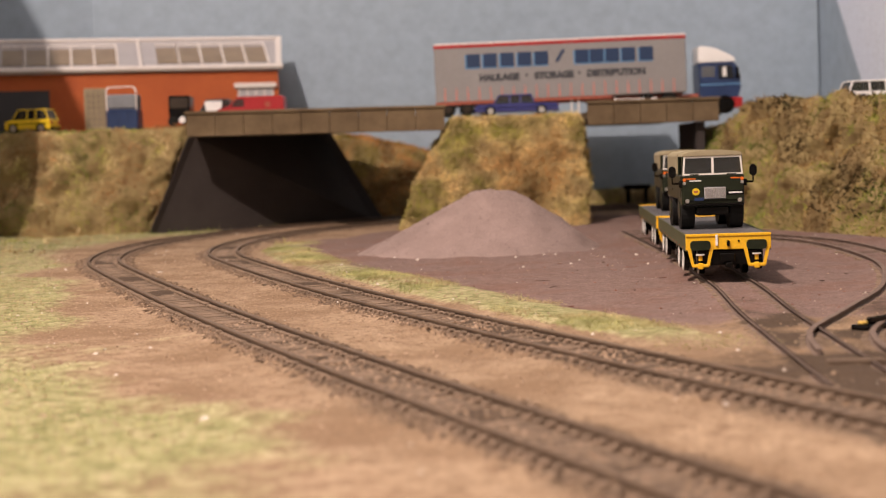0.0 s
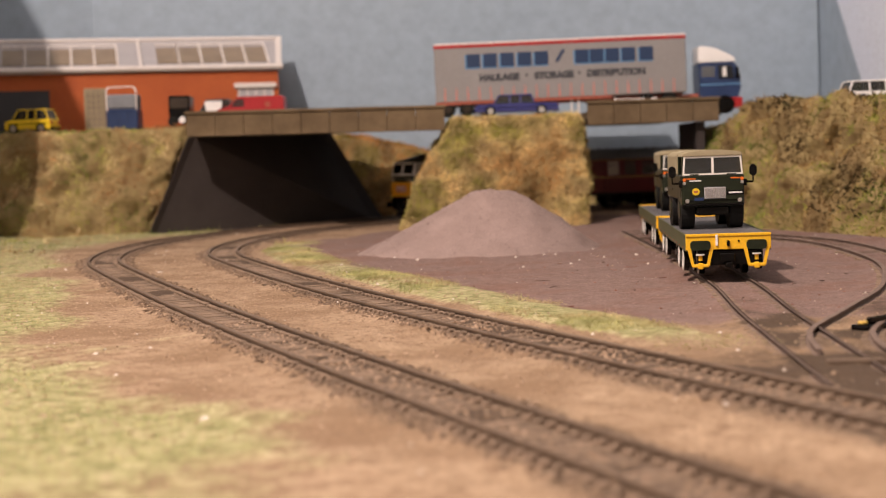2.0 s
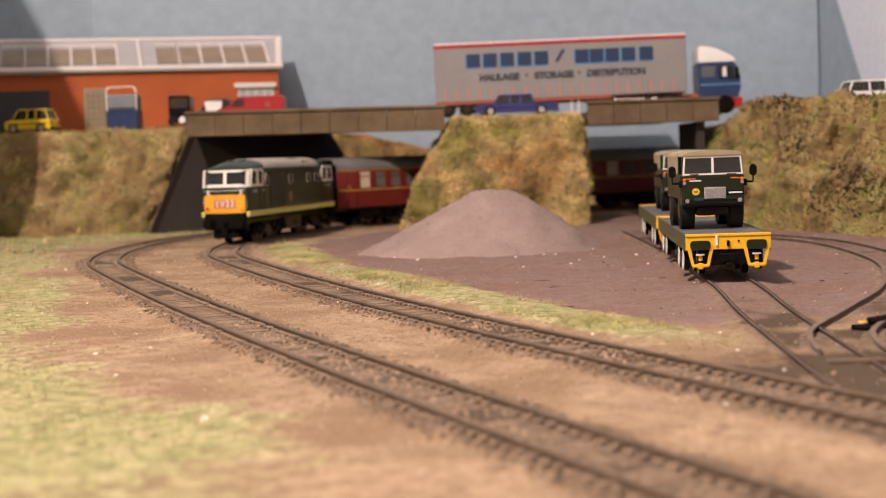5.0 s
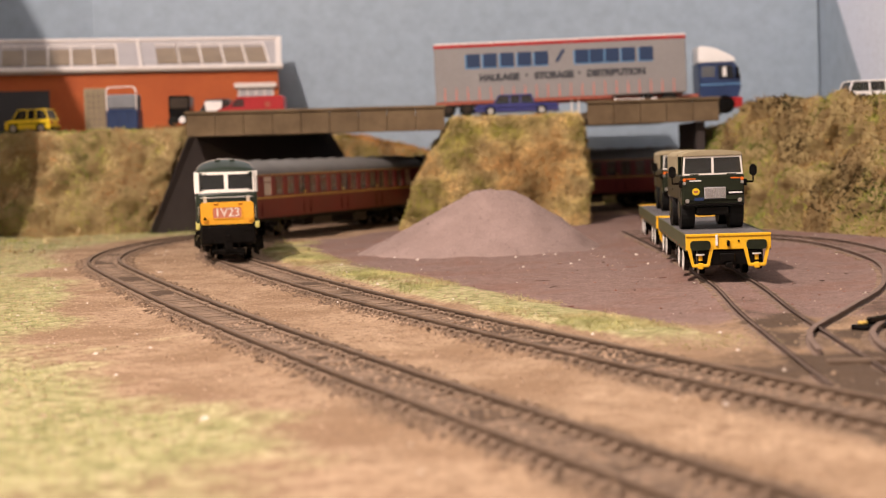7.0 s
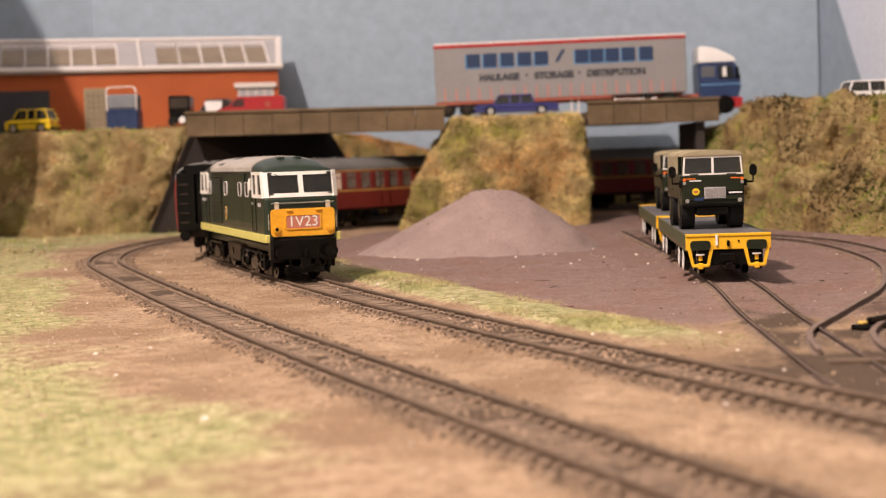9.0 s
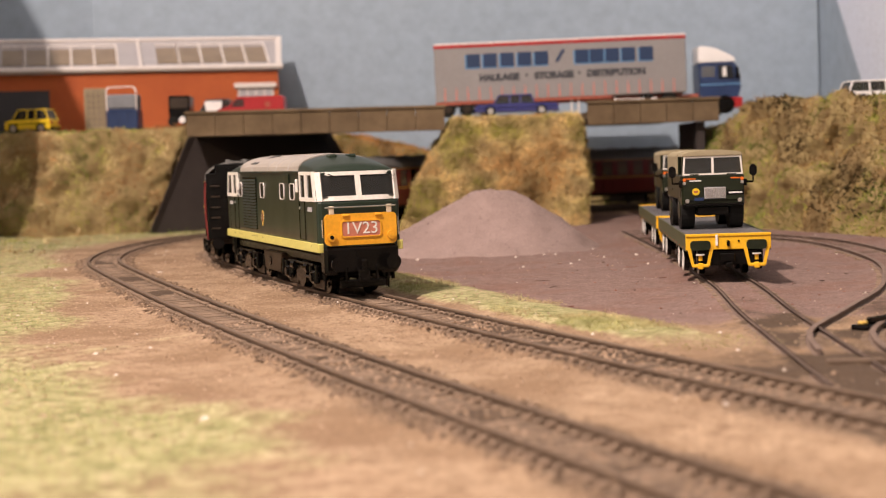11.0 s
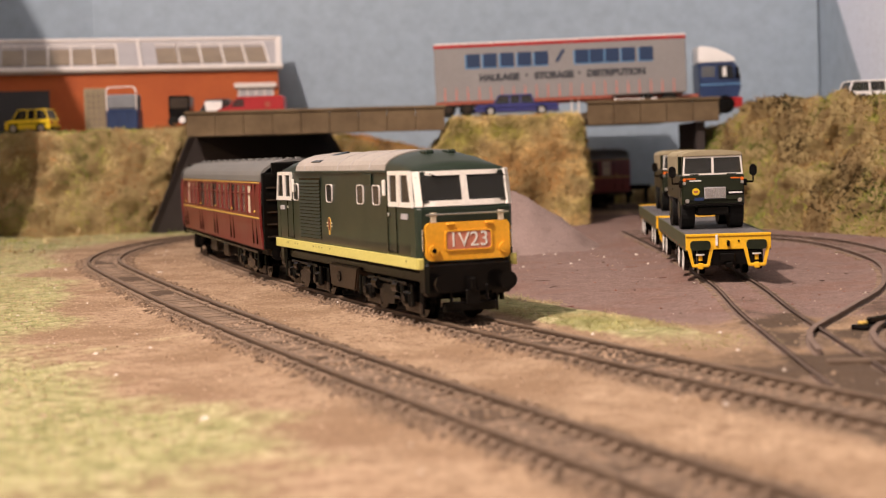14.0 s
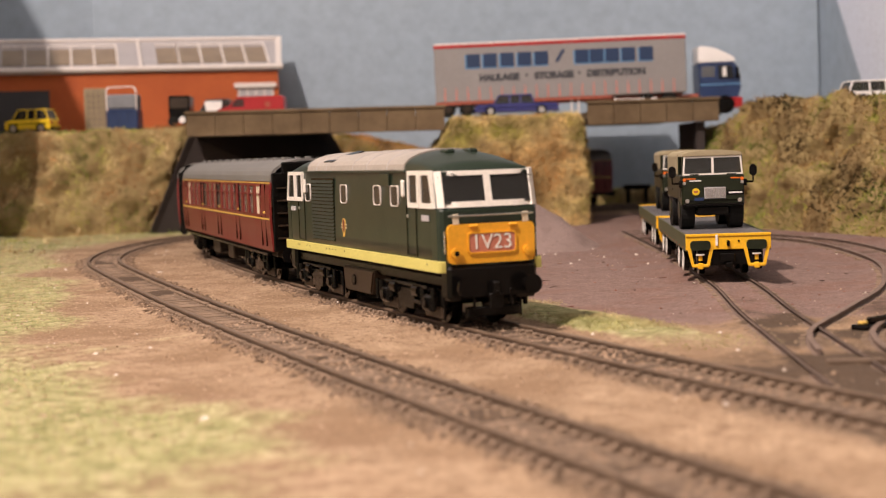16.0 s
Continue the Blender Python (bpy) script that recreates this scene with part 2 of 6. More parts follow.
def cyl(bm, c, axis, r, length, seg=20, r2=None):
    """A cylinder centred on c along axis 'x', 'y' or 'z'."""
    m = {"x": pose(0, 0, 0, 0, 90, 0), "y": pose(0, 0, 0, 90, 0, 0), "z": pose(0, 0, 0)}[axis]
    bmesh.ops.create_cone(bm, cap_ends=True, segments=seg, radius1=r, radius2=r if r2 is None else r2, depth=length,
                          matrix=Matrix.Translation(c) @ m)
    return bm


def prism(bm, outline, axis, a, b, bevel=0.0):
    """An outline of 2D points pushed along an axis from a to b. x: (y, z), y: (x, z), z: (x, y)."""
    def at(p, h):
        return {"x": (h, p[0], p[1]), "y": (p[0], h, p[1]), "z": (p[0], p[1], h)}[axis]
    lo, hi = [bm.verts.new(at(p, a)) for p in outline], [bm.verts.new(at(p, b)) for p in outline]
    faces = [bm.faces.new(lo), bm.faces.new(hi[::-1])]
    n = len(outline)
    for i in range(n):
        faces.append(bm.faces.new((lo[i], hi[i], hi[(i + 1) % n], lo[(i + 1) % n])))
    if bevel:
        bmesh.ops.bevel(bm, geom=list({e for f in faces for e in f.edges}), offset=bevel, segments=2, affect="EDGES")
    return bm


def loft(bm, rings, caps=True):
    """Skins closed rings with equal counts of 3D points."""
    vs = [[bm.verts.new(p) for p in r] for r in rings]
    n = len(rings[0])
    for a, b in zip(vs, vs[1:]):
        for i in range(n):
            bm.faces.new((a[i], a[(i + 1) % n], b[(i + 1) % n], b[i]))
    if caps:
        bm.faces.new(vs[0][::-1]), bm.faces.new(vs[-1])
    return bm


def plate(bm, corners, thick):
    """A flat or slanted plate: four corners, thickened against its normal."""
    c = [Vector(p) for p in corners]
    n = (c[1] - c[0]).cross(c[2] - c[0]).normalized() * thick
    a, b = [bm.verts.new(p) for p in c], [bm.verts.new(p - n) for p in c]
    bm.faces.new(a), bm.faces.new(b[::-1])
    k = len(c)
    for i in range(k):
        bm.faces.new((a[i], b[i], b[(i + 1) % k], a[(i + 1) % k]))
    return bm


def rounded(w, h, r, n=4, cx=0.0, cy=0.0):
    out = []
    for sx, sy, a0 in ((1, 1, 0), (-1, 1, 90), (-1, -1, 180), (1, -1, 270)):
        for i in range(n + 1):
            a = radians(a0 + 90 * i / n)
            out.append((cx + sx * (w / 2 - r) + r * math.cos(a), cy + sy * (h / 2 - r) + r * math.sin(a)))
    return out


def frame_ring(bm, outer, inner, axis, a, b):
    """A frame between two outlines of equal count, from a to b along the axis."""
    def at(p, h):
        return {"x": (h, p[0], p[1]), "y": (p[0], h, p[1]), "z": (p[0], p[1], h)}[axis]
    n = len(outer)
    q = [[bm.verts.new(at(p, h)) for p in o] for o, h in ((outer, a), (outer, b), (inner, b), (inner, a))]
    for r0, r1 in zip(q, q[1:] + q[:1]):
        for i in range(n):
            bm.faces.new((r0[i], r0[(i + 1) % n], r1[(i + 1) % n], r1[i]))
    return bm


def lettering(name, text, size, material, parent, m, bold=0.0, depth=0.15):
    cu = bpy.data.curves.new(name, "FONT")
    cu.body, cu.size, cu.extrude, cu.offset, cu.align_x, cu.align_y = text, size * MM, depth * MM, bold * MM, "CENTER", "CENTER"
    tmp = new(name, cu)
    me = bpy.data.meshes.new_from_object(tmp)
    bpy.data.objects.remove(tmp)
    me.materials.clear()
    me.materials.append(material)
    ob = new(name, me)
    ob.parent = parent
    ob.matrix_basis = m
    return ob


def field(x, y, scale, seed=0):
    """Smooth value noise on arrays, 0 to 1."""
    rng = np.random.RandomState(seed)
    g = rng.rand(128, 128)
    u, v = np.asarray(x) / scale + 40.3, np.asarray(y) / scale + 40.7
    i, j = np.floor(u).astype(int), np.floor(v).astype(int)
    fu, fv = u - i, v - j
    fu, fv = fu * fu * (3 - 2 * fu), fv * fv * (3 - 2 * fv)
    i, j, i1, j1 = i % 128, j % 128, (i + 1) % 128, (j + 1) % 128
    return (g[i, j] * (1 - fu) + g[i1, j] * fu) * (1 - fv) + (g[i, j1] * (1 - fu) + g[i1, j1] * fu) * fv


def soft_step(x, a, b):
    t = np.clip((x - a) / (b - a), 0, 1)
    return t * t * (3 - 2 * t)


# ---- the lines of the track: a circle that runs out into a gentle curve ----
CX, CY = 300.6, 972.8
LINES = {"inner": (441.1, radians(-72.954), 2.2922e-4), "outer": (511.5, radians(-70.891), 1.3047e-4)}


def line(which, s):
    """Place and heading at arc length s, in millimetres from where the circle ends."""
    r, a, k = LINES[which]
    rad = Vector((math.sin(a), -math.cos(a)))
    t = Vector((CX, CY)) + rad * r
    an = math.atan2(rad.y, rad.x)
    if s > 0:
        c, an, r = t - rad / k, an + s * k, 1 / k
    else:
        c, an = Vector((CX, CY)), an + s / r
    return Vector((c.x + r * math.cos(an), c.y + r * math.sin(an))), an + math.pi / 2


def off_line(which, x, y):
    """Signed distance of points to a line of track; positive on the outer side."""
    r, a, k = LINES[which]
    rx, ry = math.sin(a), -math.cos(a)
    tx, ty = CX + rx * r, CY + ry * r
    ahead = (x - tx) * math.cos(a) + (y - ty) * math.sin(a) > 0
    c2x, c2y = tx - rx / k, ty - ry / k
    return np.where(ahead, np.hypot(x - c2x, y - c2y) - 1 / k, np.hypot(x - CX, y - CY) - r)


def spline(points, n):
    """Catmull-Rom through a few points of a plan."""
    p = [Vector(q) for q in points]
    p = [p[0] * 2 - p[1]] + p + [p[-1] * 2 - p[-2]]
    out = []
    for i in range(1, len(p) - 2):
        for j in range(n):
            t = j / n
            out.append(0.5 * ((2 * p[i]) + (p[i + 1] - p[i - 1]) * t + (2 * p[i - 1] - 5 * p[i] + 4 * p[i + 1] - p[i + 2]) * t * t
                              + (3 * p[i] - p[i - 1] - 3 * p[i + 1] + p[i + 2]) * t ** 3))
    return out + [p[-2]]


SIDING = [(92.0, 262.0), (95.5, 330.0), (101.0, 412.0), (106.6, 489.0), (117.0, 598.0), (127.0, 780.0), (131.0, 1000.0)]
BRANCH = [(106.0, 362.0), (107.0, 385.0), (110.5, 408.0), (117.5, 432.0), (140.6, 480.0), (175.8, 558.0), (205.6, 668.7), (214.7, 790.0), (204.4, 859.0), (172.0, 935.0)]


# ---- the room and the layout's boards ----
def structure(name, bm, material, label="", smooth=False):
    return part(name, bm, material, None, label, "structure", smooth)


structure("room_floor", boxes((-2000, 2100, -1800, 2300, -960, -940)), CARPET, "beige carpet of the room")
structure("ceiling", boxes((-2000, 2100, -1800, 2300, 1660, 1690)), PLASTER, "white plaster ceiling")
structure("wall_west", boxes((-2030, -2000, -1800, 2300, -960, 1660)), PLASTER, "white plaster wall")
structure("wall_east", boxes((2100, 2130, -1800, 2300, -960, 1660)), PLASTER, "white plaster wall")
structure("wall_south", boxes((-2000, 2100, -1830, -1800, -960, 1660)), PLASTER, "white plaster wall")
structure("wall_north", boxes((-2000, 2100, 2300, 2330, -960, 1660)), PLASTER, "white plaster wall")
structure("backdrop", boxes((-352, 394, 1530, 1542, -40, 420)), SKYBOARD, "sky blue painted backdrop board")
structure("backdrop_side", boxes((396, 406, 700, 1544, -40, 420)), SKYBOARD, "blue painted end board")
# added layer: its slanted edge paints a shadow line on the end board
structure("backdrop_card", prism(bmesh.new(), [(700, 60), (1317, 60), (1518, 268), (1518, 300), (700, 300)], "x", 391, 395.5), LITSKY, "added paler layer that paints the brighter lit part of the end board")
structure("backdrop_west", prism(bmesh.new(), [(-352, 1530), (-352, 1542), (-660, 1394), (-660, 1382)], "z", -40, 420), SKYBOARD, "blue backdrop board set at a slight angle")
# added out of view, its outline cut to throw the sloping shadow at upper left
structure("side_board", prism(bmesh.new(), [(-720, -60), (-384, -60), (-384, 70), (-360, 226), (-366, 329), (-375, 367), (-402, 428), (-441, 507), (-500, 625), (-720, 625)], "y", 996, 1004), TIMBER, "added unseen board that casts the shadow over the left end")
structure("baseboard", boxes((-640, 800, 90, 1640, -60, -14)), TIMBER, "softwood layout baseboard")
for lx in (-600, 760):
    for ly in (130, 1600):
        leg = structure("baseboard_leg", boxes((lx - 22, lx + 22, ly - 22, ly + 22, -940, -60), bevel=2), TIMBER, "square softwood leg under the baseboard")

lamp = thing("pendant_lamp", "bare warm bulb hanging from a ceiling rose", "lamp")
part("ceiling_rose", cyl(bmesh.new(), (0, 0, 495), "z", 50, 10, 24), PLASTER, lamp)
part("flex", cyl(bmesh.new(), (0, 0, 265), "z", 3, 450, 12), CARWHITE, lamp)
part("bulb_holder", cyl(bmesh.new(), (0, 0, 22), "z", 14, 36, 20, 9), CARWHITE, lamp)
put(lamp, LAMP[0] * 1000, LAMP[1] * 1000, LAMP[2] * 1000 + 40)


def build_ground():
    """One sheet of scenic scatter over the baseboard, with its fields of sand, ash, moss, and soot with painted gap
    shade.
    """
    xs = np.concatenate([np.arange(-640, -330, 8.0), np.arange(-330, 330, 2.2), np.arange(330, 801, 8.0)])
    ys = np.concatenate([np.arange(90, 200, 4.0), np.arange(200, 1000, 2.2), np.arange(1000, 1641, 5.0)])
    x, y = [a.ravel() for a in np.meshgrid(xs, ys, indexing="ij")]
    d1, d2 = off_line("outer", x, y), off_line("inner", x, y)
    sid = np.array([(v.x, v.y) for v in spline(SIDING, 16)])
    bra = np.array([(v.x, v.y) for v in spline(BRANCH, 10)])
    ds = np.min(np.hypot(x[:, None] - sid[None, ::2, 0], y[:, None] - sid[None, ::2, 1]), axis=1)
    db = np.min(np.hypot(x[:, None] - bra[None, ::2, 0], y[:, None] - bra[None, ::2, 1]), axis=1)
    n1, n2, n3 = field(x, y, 60, 1), field(x, y, 17, 2), field(x, y, 5, 3)
    fine = field(x, y, 2.6, 4)
    z = -3.2 + 1.6 * (n1 - 0.5) + 1.2 * (n2 - 0.5) + 0.45 * (n3 - 0.5) + 0.22 * (fine - 0.5)
    near = np.minimum(np.minimum(np.abs(d1), np.abs(d2)), np.minimum(ds, db))
    flat = 1 - soft_step(near, 9.5, 22)
    z = z * (1 - flat) + flat * (-2.1 + 0.6 * soft_step(n2 + 0.3 * n1, 0.85, 0.97) + 0.2 * (n3 - 0.5) + 0.15 * (fine - 0.5))
    # the verge beyond the outer line rises a little towards the bank
    z += soft_step(d1, 30, 120) * (2.0 + 3.0 * n1) * soft_step(y, 500, 1100)
    inside = soft_step(-d2, 20, 32)
    strip = soft_step(-d2, 22, 30) * (1 - soft_step(-d2 + 10 * (n2 - 0.5), 46, 62)) * soft_step(y, 400, 470) * (1 - soft_step(y, 960, 1080))
    z += strip * 1.6
    ash = inside * soft_step(-d2 + 14 * (n2 - 0.5), 44, 62) * soft_step(y, 440, 520)
    moss = soft_step(d1 + 40 * (n1 - 0.5) + 18 * (n2 - 0.5), 16, 84) * (0.55 + 0.75 * n1) + strip * (0.25 + 1.0 * n1)
    moss *= 1 - 0.5 * soft_step(360 - y + 40 * n1, 60, 130) * soft_step(d1, 0, 30)
    # dirt along the tracks; between the rails it also paints shade into the sleeper gaps
    soot_and_shade = (1 - soft_step(np.minimum(np.abs(d1), np.abs(d2)), 9.5, 13.5)) * (0.72 + 0.4 * n2) + 0.6 * (1 - soft_step(np.minimum(ds, db), 6, 13)) * n2
    soot_and_shade += (1 - soft_step(np.minimum(ds, db), 14, 46)) * (1 - soft_step(y, 430, 540)) * (0.1 + 0.42 * n2) * soft_step(-d2, 8, 16)
    soot_and_shade += (1 - soft_step(np.minimum(np.abs(d1), np.abs(d2)), 12, 30)) * (1 - soft_step(y, 330, 470)) * (0.15 + 0.4 * n2)
    nx, ny = len(xs), len(ys)
    idx = np.arange(nx * ny).reshape(nx, ny)
    quads = np.stack([idx[:-1, :-1], idx[1:, :-1], idx[1:, 1:], idx[:-1, 1:]], -1).reshape(-1, 4)
    me = bpy.data.meshes.new("ground")
    me.vertices.add(len(x))
    me.vertices.foreach_set("co", (np.stack([x, y, z], 1) * MM).ravel())
    me.loops.add(quads.size)
    me.loops.foreach_set("vertex_index", quads.ravel())
    me.polygons.add(len(quads))
    me.polygons.foreach_set("loop_start", np.arange(0, quads.size, 4))
    me.polygons.foreach_set("use_smooth", np.ones(len(quads), bool))
    for nm, val in (("ash", ash), ("moss", moss), ("soot_and_shade", soot_and_shade)):
        me.attributes.new(nm, "FLOAT", "POINT").data.foreach_set("value", val.astype(np.float32))
    me.update()
    me.validate()
    me.materials.append(GROUND)
    tagged(new("ground", me), "sandy brown scenic scatter with moss and ash", kind="structure")
    return x, y, z, moss, strip, ash


GX, GY, GZ, GMOSS, GSTRIP, GASH = build_ground()


# ---- track ----
def sweep(path, profile, side):
    """A rail: a profile of (across, up) carried along a plan line, shifted sideways."""
    rings = []
    for i, p in enumerate(path):
        d = (path[min(i + 1, len(path) - 1)] - path[max(i - 1, 0)]).normalized()
        n = Vector((-d.y, d.x))
        rings.append([(p.x + n.x * (side + u), p.y + n.y * (side + u), w) for u, w in profile])
    return loft(bmesh.new(), rings)


RAILPROFILE = [(-1.25, -2.5), (1.25, -2.5), (1.2, -2.1), (0.4, -1.8), (0.4, -0.9), (0.85, -0.7), (0.85, -0.1), (0.6, 0.0), (-0.6, 0.0), (-0.85, -0.1), (-0.85, -0.7), (-0.4, -0.9), (-0.4, -1.8), (-1.2, -2.1)]


def sleeper_mesh():
    bm = boxes((-1.15, 1.15, -12.6, 12.6, -3.6, -1.75), bevel=0.25)
    for s in (-8.7, 8.7):
        for o in (-2.3, 2.3):
            box(bm, -1.15, 1.15, s + o - 1.05, s + o + 1.05, -2.0, -0.85, 0.3)
    return bm


SLEEPERMESH = part("sleeper", sleeper_mesh(), SLEEPER).data
bpy.data.objects.remove(bpy.data.objects["sleeper"])


def lay(name, path, pitch, label, sunk=0.0, metal=None, low=0.0):
    """Two rails and their sleepers along a plan line."""
    track = thing(name, label, "railway track", "lines of track", "structure")
    for s in (-8.7, 8.7):
        part("rail", sweep(path, [(u, min(v, -low)) for u, v in RAILPROFILE] if low else RAILPROFILE, s), metal or RAIL, track)
    run, rng = 0.0, random.Random(len(path))
    shown = [(a, b) for a, b in zip(path, path[1:]) if b.x < 140 or b.y < 900]
    for a, b in shown:
        d = b - a
        step = d.length
        while run < step:
            q = a + d * (run / step)
            o = new("sleeper", SLEEPERMESH)
            o.parent = track
            put(o, q.x, q.y, rng.uniform(-0.3, 0.1) - sunk, math.degrees(math.atan2(d.y, d.x)) + rng.uniform(-1.5, 1.5))
            run += pitch
        run -= step
    return track


lay("inner_track", [line("inner", s)[0] for s in range(-1250, 660, 10)], 5.2, "weathered brown model track half buried in dirt")
lay("outer_track", [line("outer", s)[0] for s in range(-900, 800, 10)], 5.2, "weathered brown model track half buried in dirt")
lay("siding_track", spline(SIDING[1:], 16), 7.0, "siding track sunk in grey-mauve ash", 0.95, RAILDUST, 0.9)
lay("branch_track", spline(BRANCH[1:], 12), 7.0, "curved siding track sunk in ash", 0.9, RAILDUST, 0.2)

# point blades, check rail and tie bar of the turnout
turnout = thing("turnout_fittings", "rusty tie bar of a turnout", "railway points", kind="structure")
part("tie_bar", boxes((95.5, 110, 366.5, 369.5, -2.4, -0.4), bevel=0.3), RAIL, turnout)
lever = thing("point_lever", "small dark point lever with a yellow grip", "point lever")
part("base", boxes((-3, 3, -7, 7, 0, 2.2), bevel=0.5), BLACK, lever)
part("arm", boxes((-0.8, 0.8, -2, 9, 2.2, 4.0), bevel=0.3), BLACK, lever)
part("grip", boxes((-1.1, 1.1, -6.4, -3.4, 2.2, 3.2), bevel=0.4), GOLD, lever)
put(lever, 128, 440, -2.6, -50)


# ---- banks ----
def resample(poly, step):
    out = []
    for a, b in zip(poly, poly[1:] + poly[:1]):
        a, b = Vector(a), Vector(b)
        n = max(1, int((b - a).length / step))
        out += [a + (b - a) * (i / n) for i in range(n)]
    return out


def bank_mesh(low, high, counts, rows, bulge, amp, seed, sag=0.0):
    """A bank between a foot outline and a brow outline (3D points, same corners), with an uneven face and a flat top."""
    bm = bmesh.new()
    def ring(poly):
        out = []
        for (a, b), n in zip(zip(poly, poly[1:] + poly[:1]), counts):
            a, b = Vector(a), Vector(b)
            out += [a + (b - a) * (i / n) for i in range(n)]
        return out
    lo, hi = ring(low), ring(high)
    mid = sum(hi, Vector()) / len(hi)
    rings = []
    off = Vector((seed * 13.7, seed * 5.1, 0))
    for j in range(rows + 1):
        t = j / rows
        r = []
        for a, b in zip(lo, hi):
            p = a + (b - a) * t
            out = (p - mid)
            out.z = 0
            out.normalize()
            e = math.sin(math.pi * t)
            k = noise.fractal((p + off) * 0.038, 0.9, 2.0, 5) * amp * 1.25 + noise.noise((p + off) * 0.11) * amp * 0.45
            r.append(p + out * (bulge * e + k * min(1, 0.25 + 1.2 * e)) + Vector((0, 0, k * 0.35 * t)))
        rings.append(r)
    vs = [[bm.verts.new(p) for p in r] for r in rings]
    n = len(lo)
    for a, b in zip(vs, vs[1:]):
        for i in range(n):
            bm.faces.new((a[i], a[(i + 1) % n], b[(i + 1) % n], b[i]))
    last = vs[-1]
    for k in (0.92, 0.7, 0.35):
        cur = [bm.verts.new(mid + (v.co - mid) * k + Vector((0, 0, noise.noise((v.co + off) * 0.05) * 2))) for v in vs[-1]]
        for i in range(n):
            bm.faces.new((last[i], last[(i + 1) % n], cur[(i + 1) % n], cur[i]))
        last = cur
    bm.faces.new(last)
    return bm


def tufts(name, ob, count, size, material, parent, seed, keep, spread=0.9, width=0.3, label=""):
    """Many small blades that stand out of a mesh's faces; keep(p, n) picks the ground."""
    rng = np.random.RandomState(seed)
    me = ob.data
    me.calc_loop_triangles()
    tri = np.zeros(len(me.loop_triangles) * 3, int)
    me.loop_triangles.foreach_get("vertices", tri)
    co = np.zeros(len(me.vertices) * 3)
    me.vertices.foreach_get("co", co)
    v = co.reshape(-1, 3)[tri.reshape(-1, 3)] / MM
    nrm = np.cross(v[:, 1] - v[:, 0], v[:, 2] - v[:, 0])
    area = np.linalg.norm(nrm, axis=1) / 2
    nrm = nrm / (2 * area[:, None] + 1e-9)
    k = keep(v.mean(1), nrm)
    w = area * k
    pick = rng.choice(len(w), count, p=w / w.sum())
    r1, r2 = np.sqrt(rng.rand(count)), rng.rand(count)
    p = v[pick, 0] * (1 - r1)[:, None] + v[pick, 1] * (r1 * (1 - r2))[:, None] + v[pick, 2] * (r1 * r2)[:, None]
    blade_mesh(name, p, nrm[pick], size, material, parent, rng, spread, width, label)


def blade_mesh(name, p, up, size, material, parent, rng, spread, width, label=""):
    count = len(p)
    d = up + spread * rng.normal(size=(count, 3))
    d[:, 2] += 0.25
    d /= np.linalg.norm(d, axis=1)[:, None]
    side = np.cross(d, rng.normal(size=(count, 3)))
    side /= np.linalg.norm(side, axis=1)[:, None]
    ln = size * (0.45 + 0.9 * rng.rand(count))[:, None]
    wd = ln * width
    bend = 0.25 * ln * rng.normal(size=(count, 3))
    a, b = p - side * wd * 0.5 - d * 0.6, p + side * wd * 0.5 - d * 0.6
    c, e = p + d * ln * 0.55 + side * wd * 0.45 + bend * 0.5, p + d * ln * 0.55 - side * wd * 0.45 + bend * 0.5
    tip = p + d * ln + bend
    co = np.stack([a, b, c, e, tip], 1).reshape(-1, 3) * MM
    base = np.arange(count)[:, None] * 5
    quads, tris = base + np.array([0, 1, 2, 3]), base + np.array([3, 2, 4])
    me = bpy.data.meshes.new(name)
    me.vertices.add(len(co))
    me.vertices.foreach_set("co", co.ravel())
    loops = np.concatenate([quads.ravel(), tris.ravel()])
    me.loops.add(len(loops))
    me.loops.foreach_set("vertex_index", loops)
    me.polygons.add(2 * count)
    me.polygons.foreach_set("loop_start", np.concatenate([np.arange(count) * 4, 4 * count + np.arange(count) * 3]))
    me.update()
    me.validate()
    me.materials.append(material)
    ob = new(name, me)
    if parent:
        ob.parent = parent
    return tagged(ob, label, kind="stuff")


def facing(p, n):
    return (n[:, 2] > -0.3) * (0.15 + np.clip(-n[:, 1], 0, 1) + 0.4 * np.clip(n[:, 2], 0, 1) + 0.3 * np.abs(n[:, 0]))


def bank(name, label, low, high, counts, rows, bulge, amp, seed, count, material, size=4.0, scrub=0):
    b = thing(name, label, "embankment", "grassy banks", "structure")
    core = part("bank_face", bank_mesh(low, high, counts, rows, bulge, amp, seed), BANK, b, smooth=True)
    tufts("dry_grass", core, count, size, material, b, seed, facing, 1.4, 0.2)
    if scrub:
        off = np.array([seed * 17.0, 3.0])
        def patchy(p, n):
            return facing(p, n) * (field(p[:, 0] + off[0], p[:, 2] * 1.2 + off[1], 19, seed + 5) > 0.72)
        tufts("scrub", core, scrub, size * 1.25, SCRUB, b, seed + 1, patchy, 1.3, 0.5)
    return b


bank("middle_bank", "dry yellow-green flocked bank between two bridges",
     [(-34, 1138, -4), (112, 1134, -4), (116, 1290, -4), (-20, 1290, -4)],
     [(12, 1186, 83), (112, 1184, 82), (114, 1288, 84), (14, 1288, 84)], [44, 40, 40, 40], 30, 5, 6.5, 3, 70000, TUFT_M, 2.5)
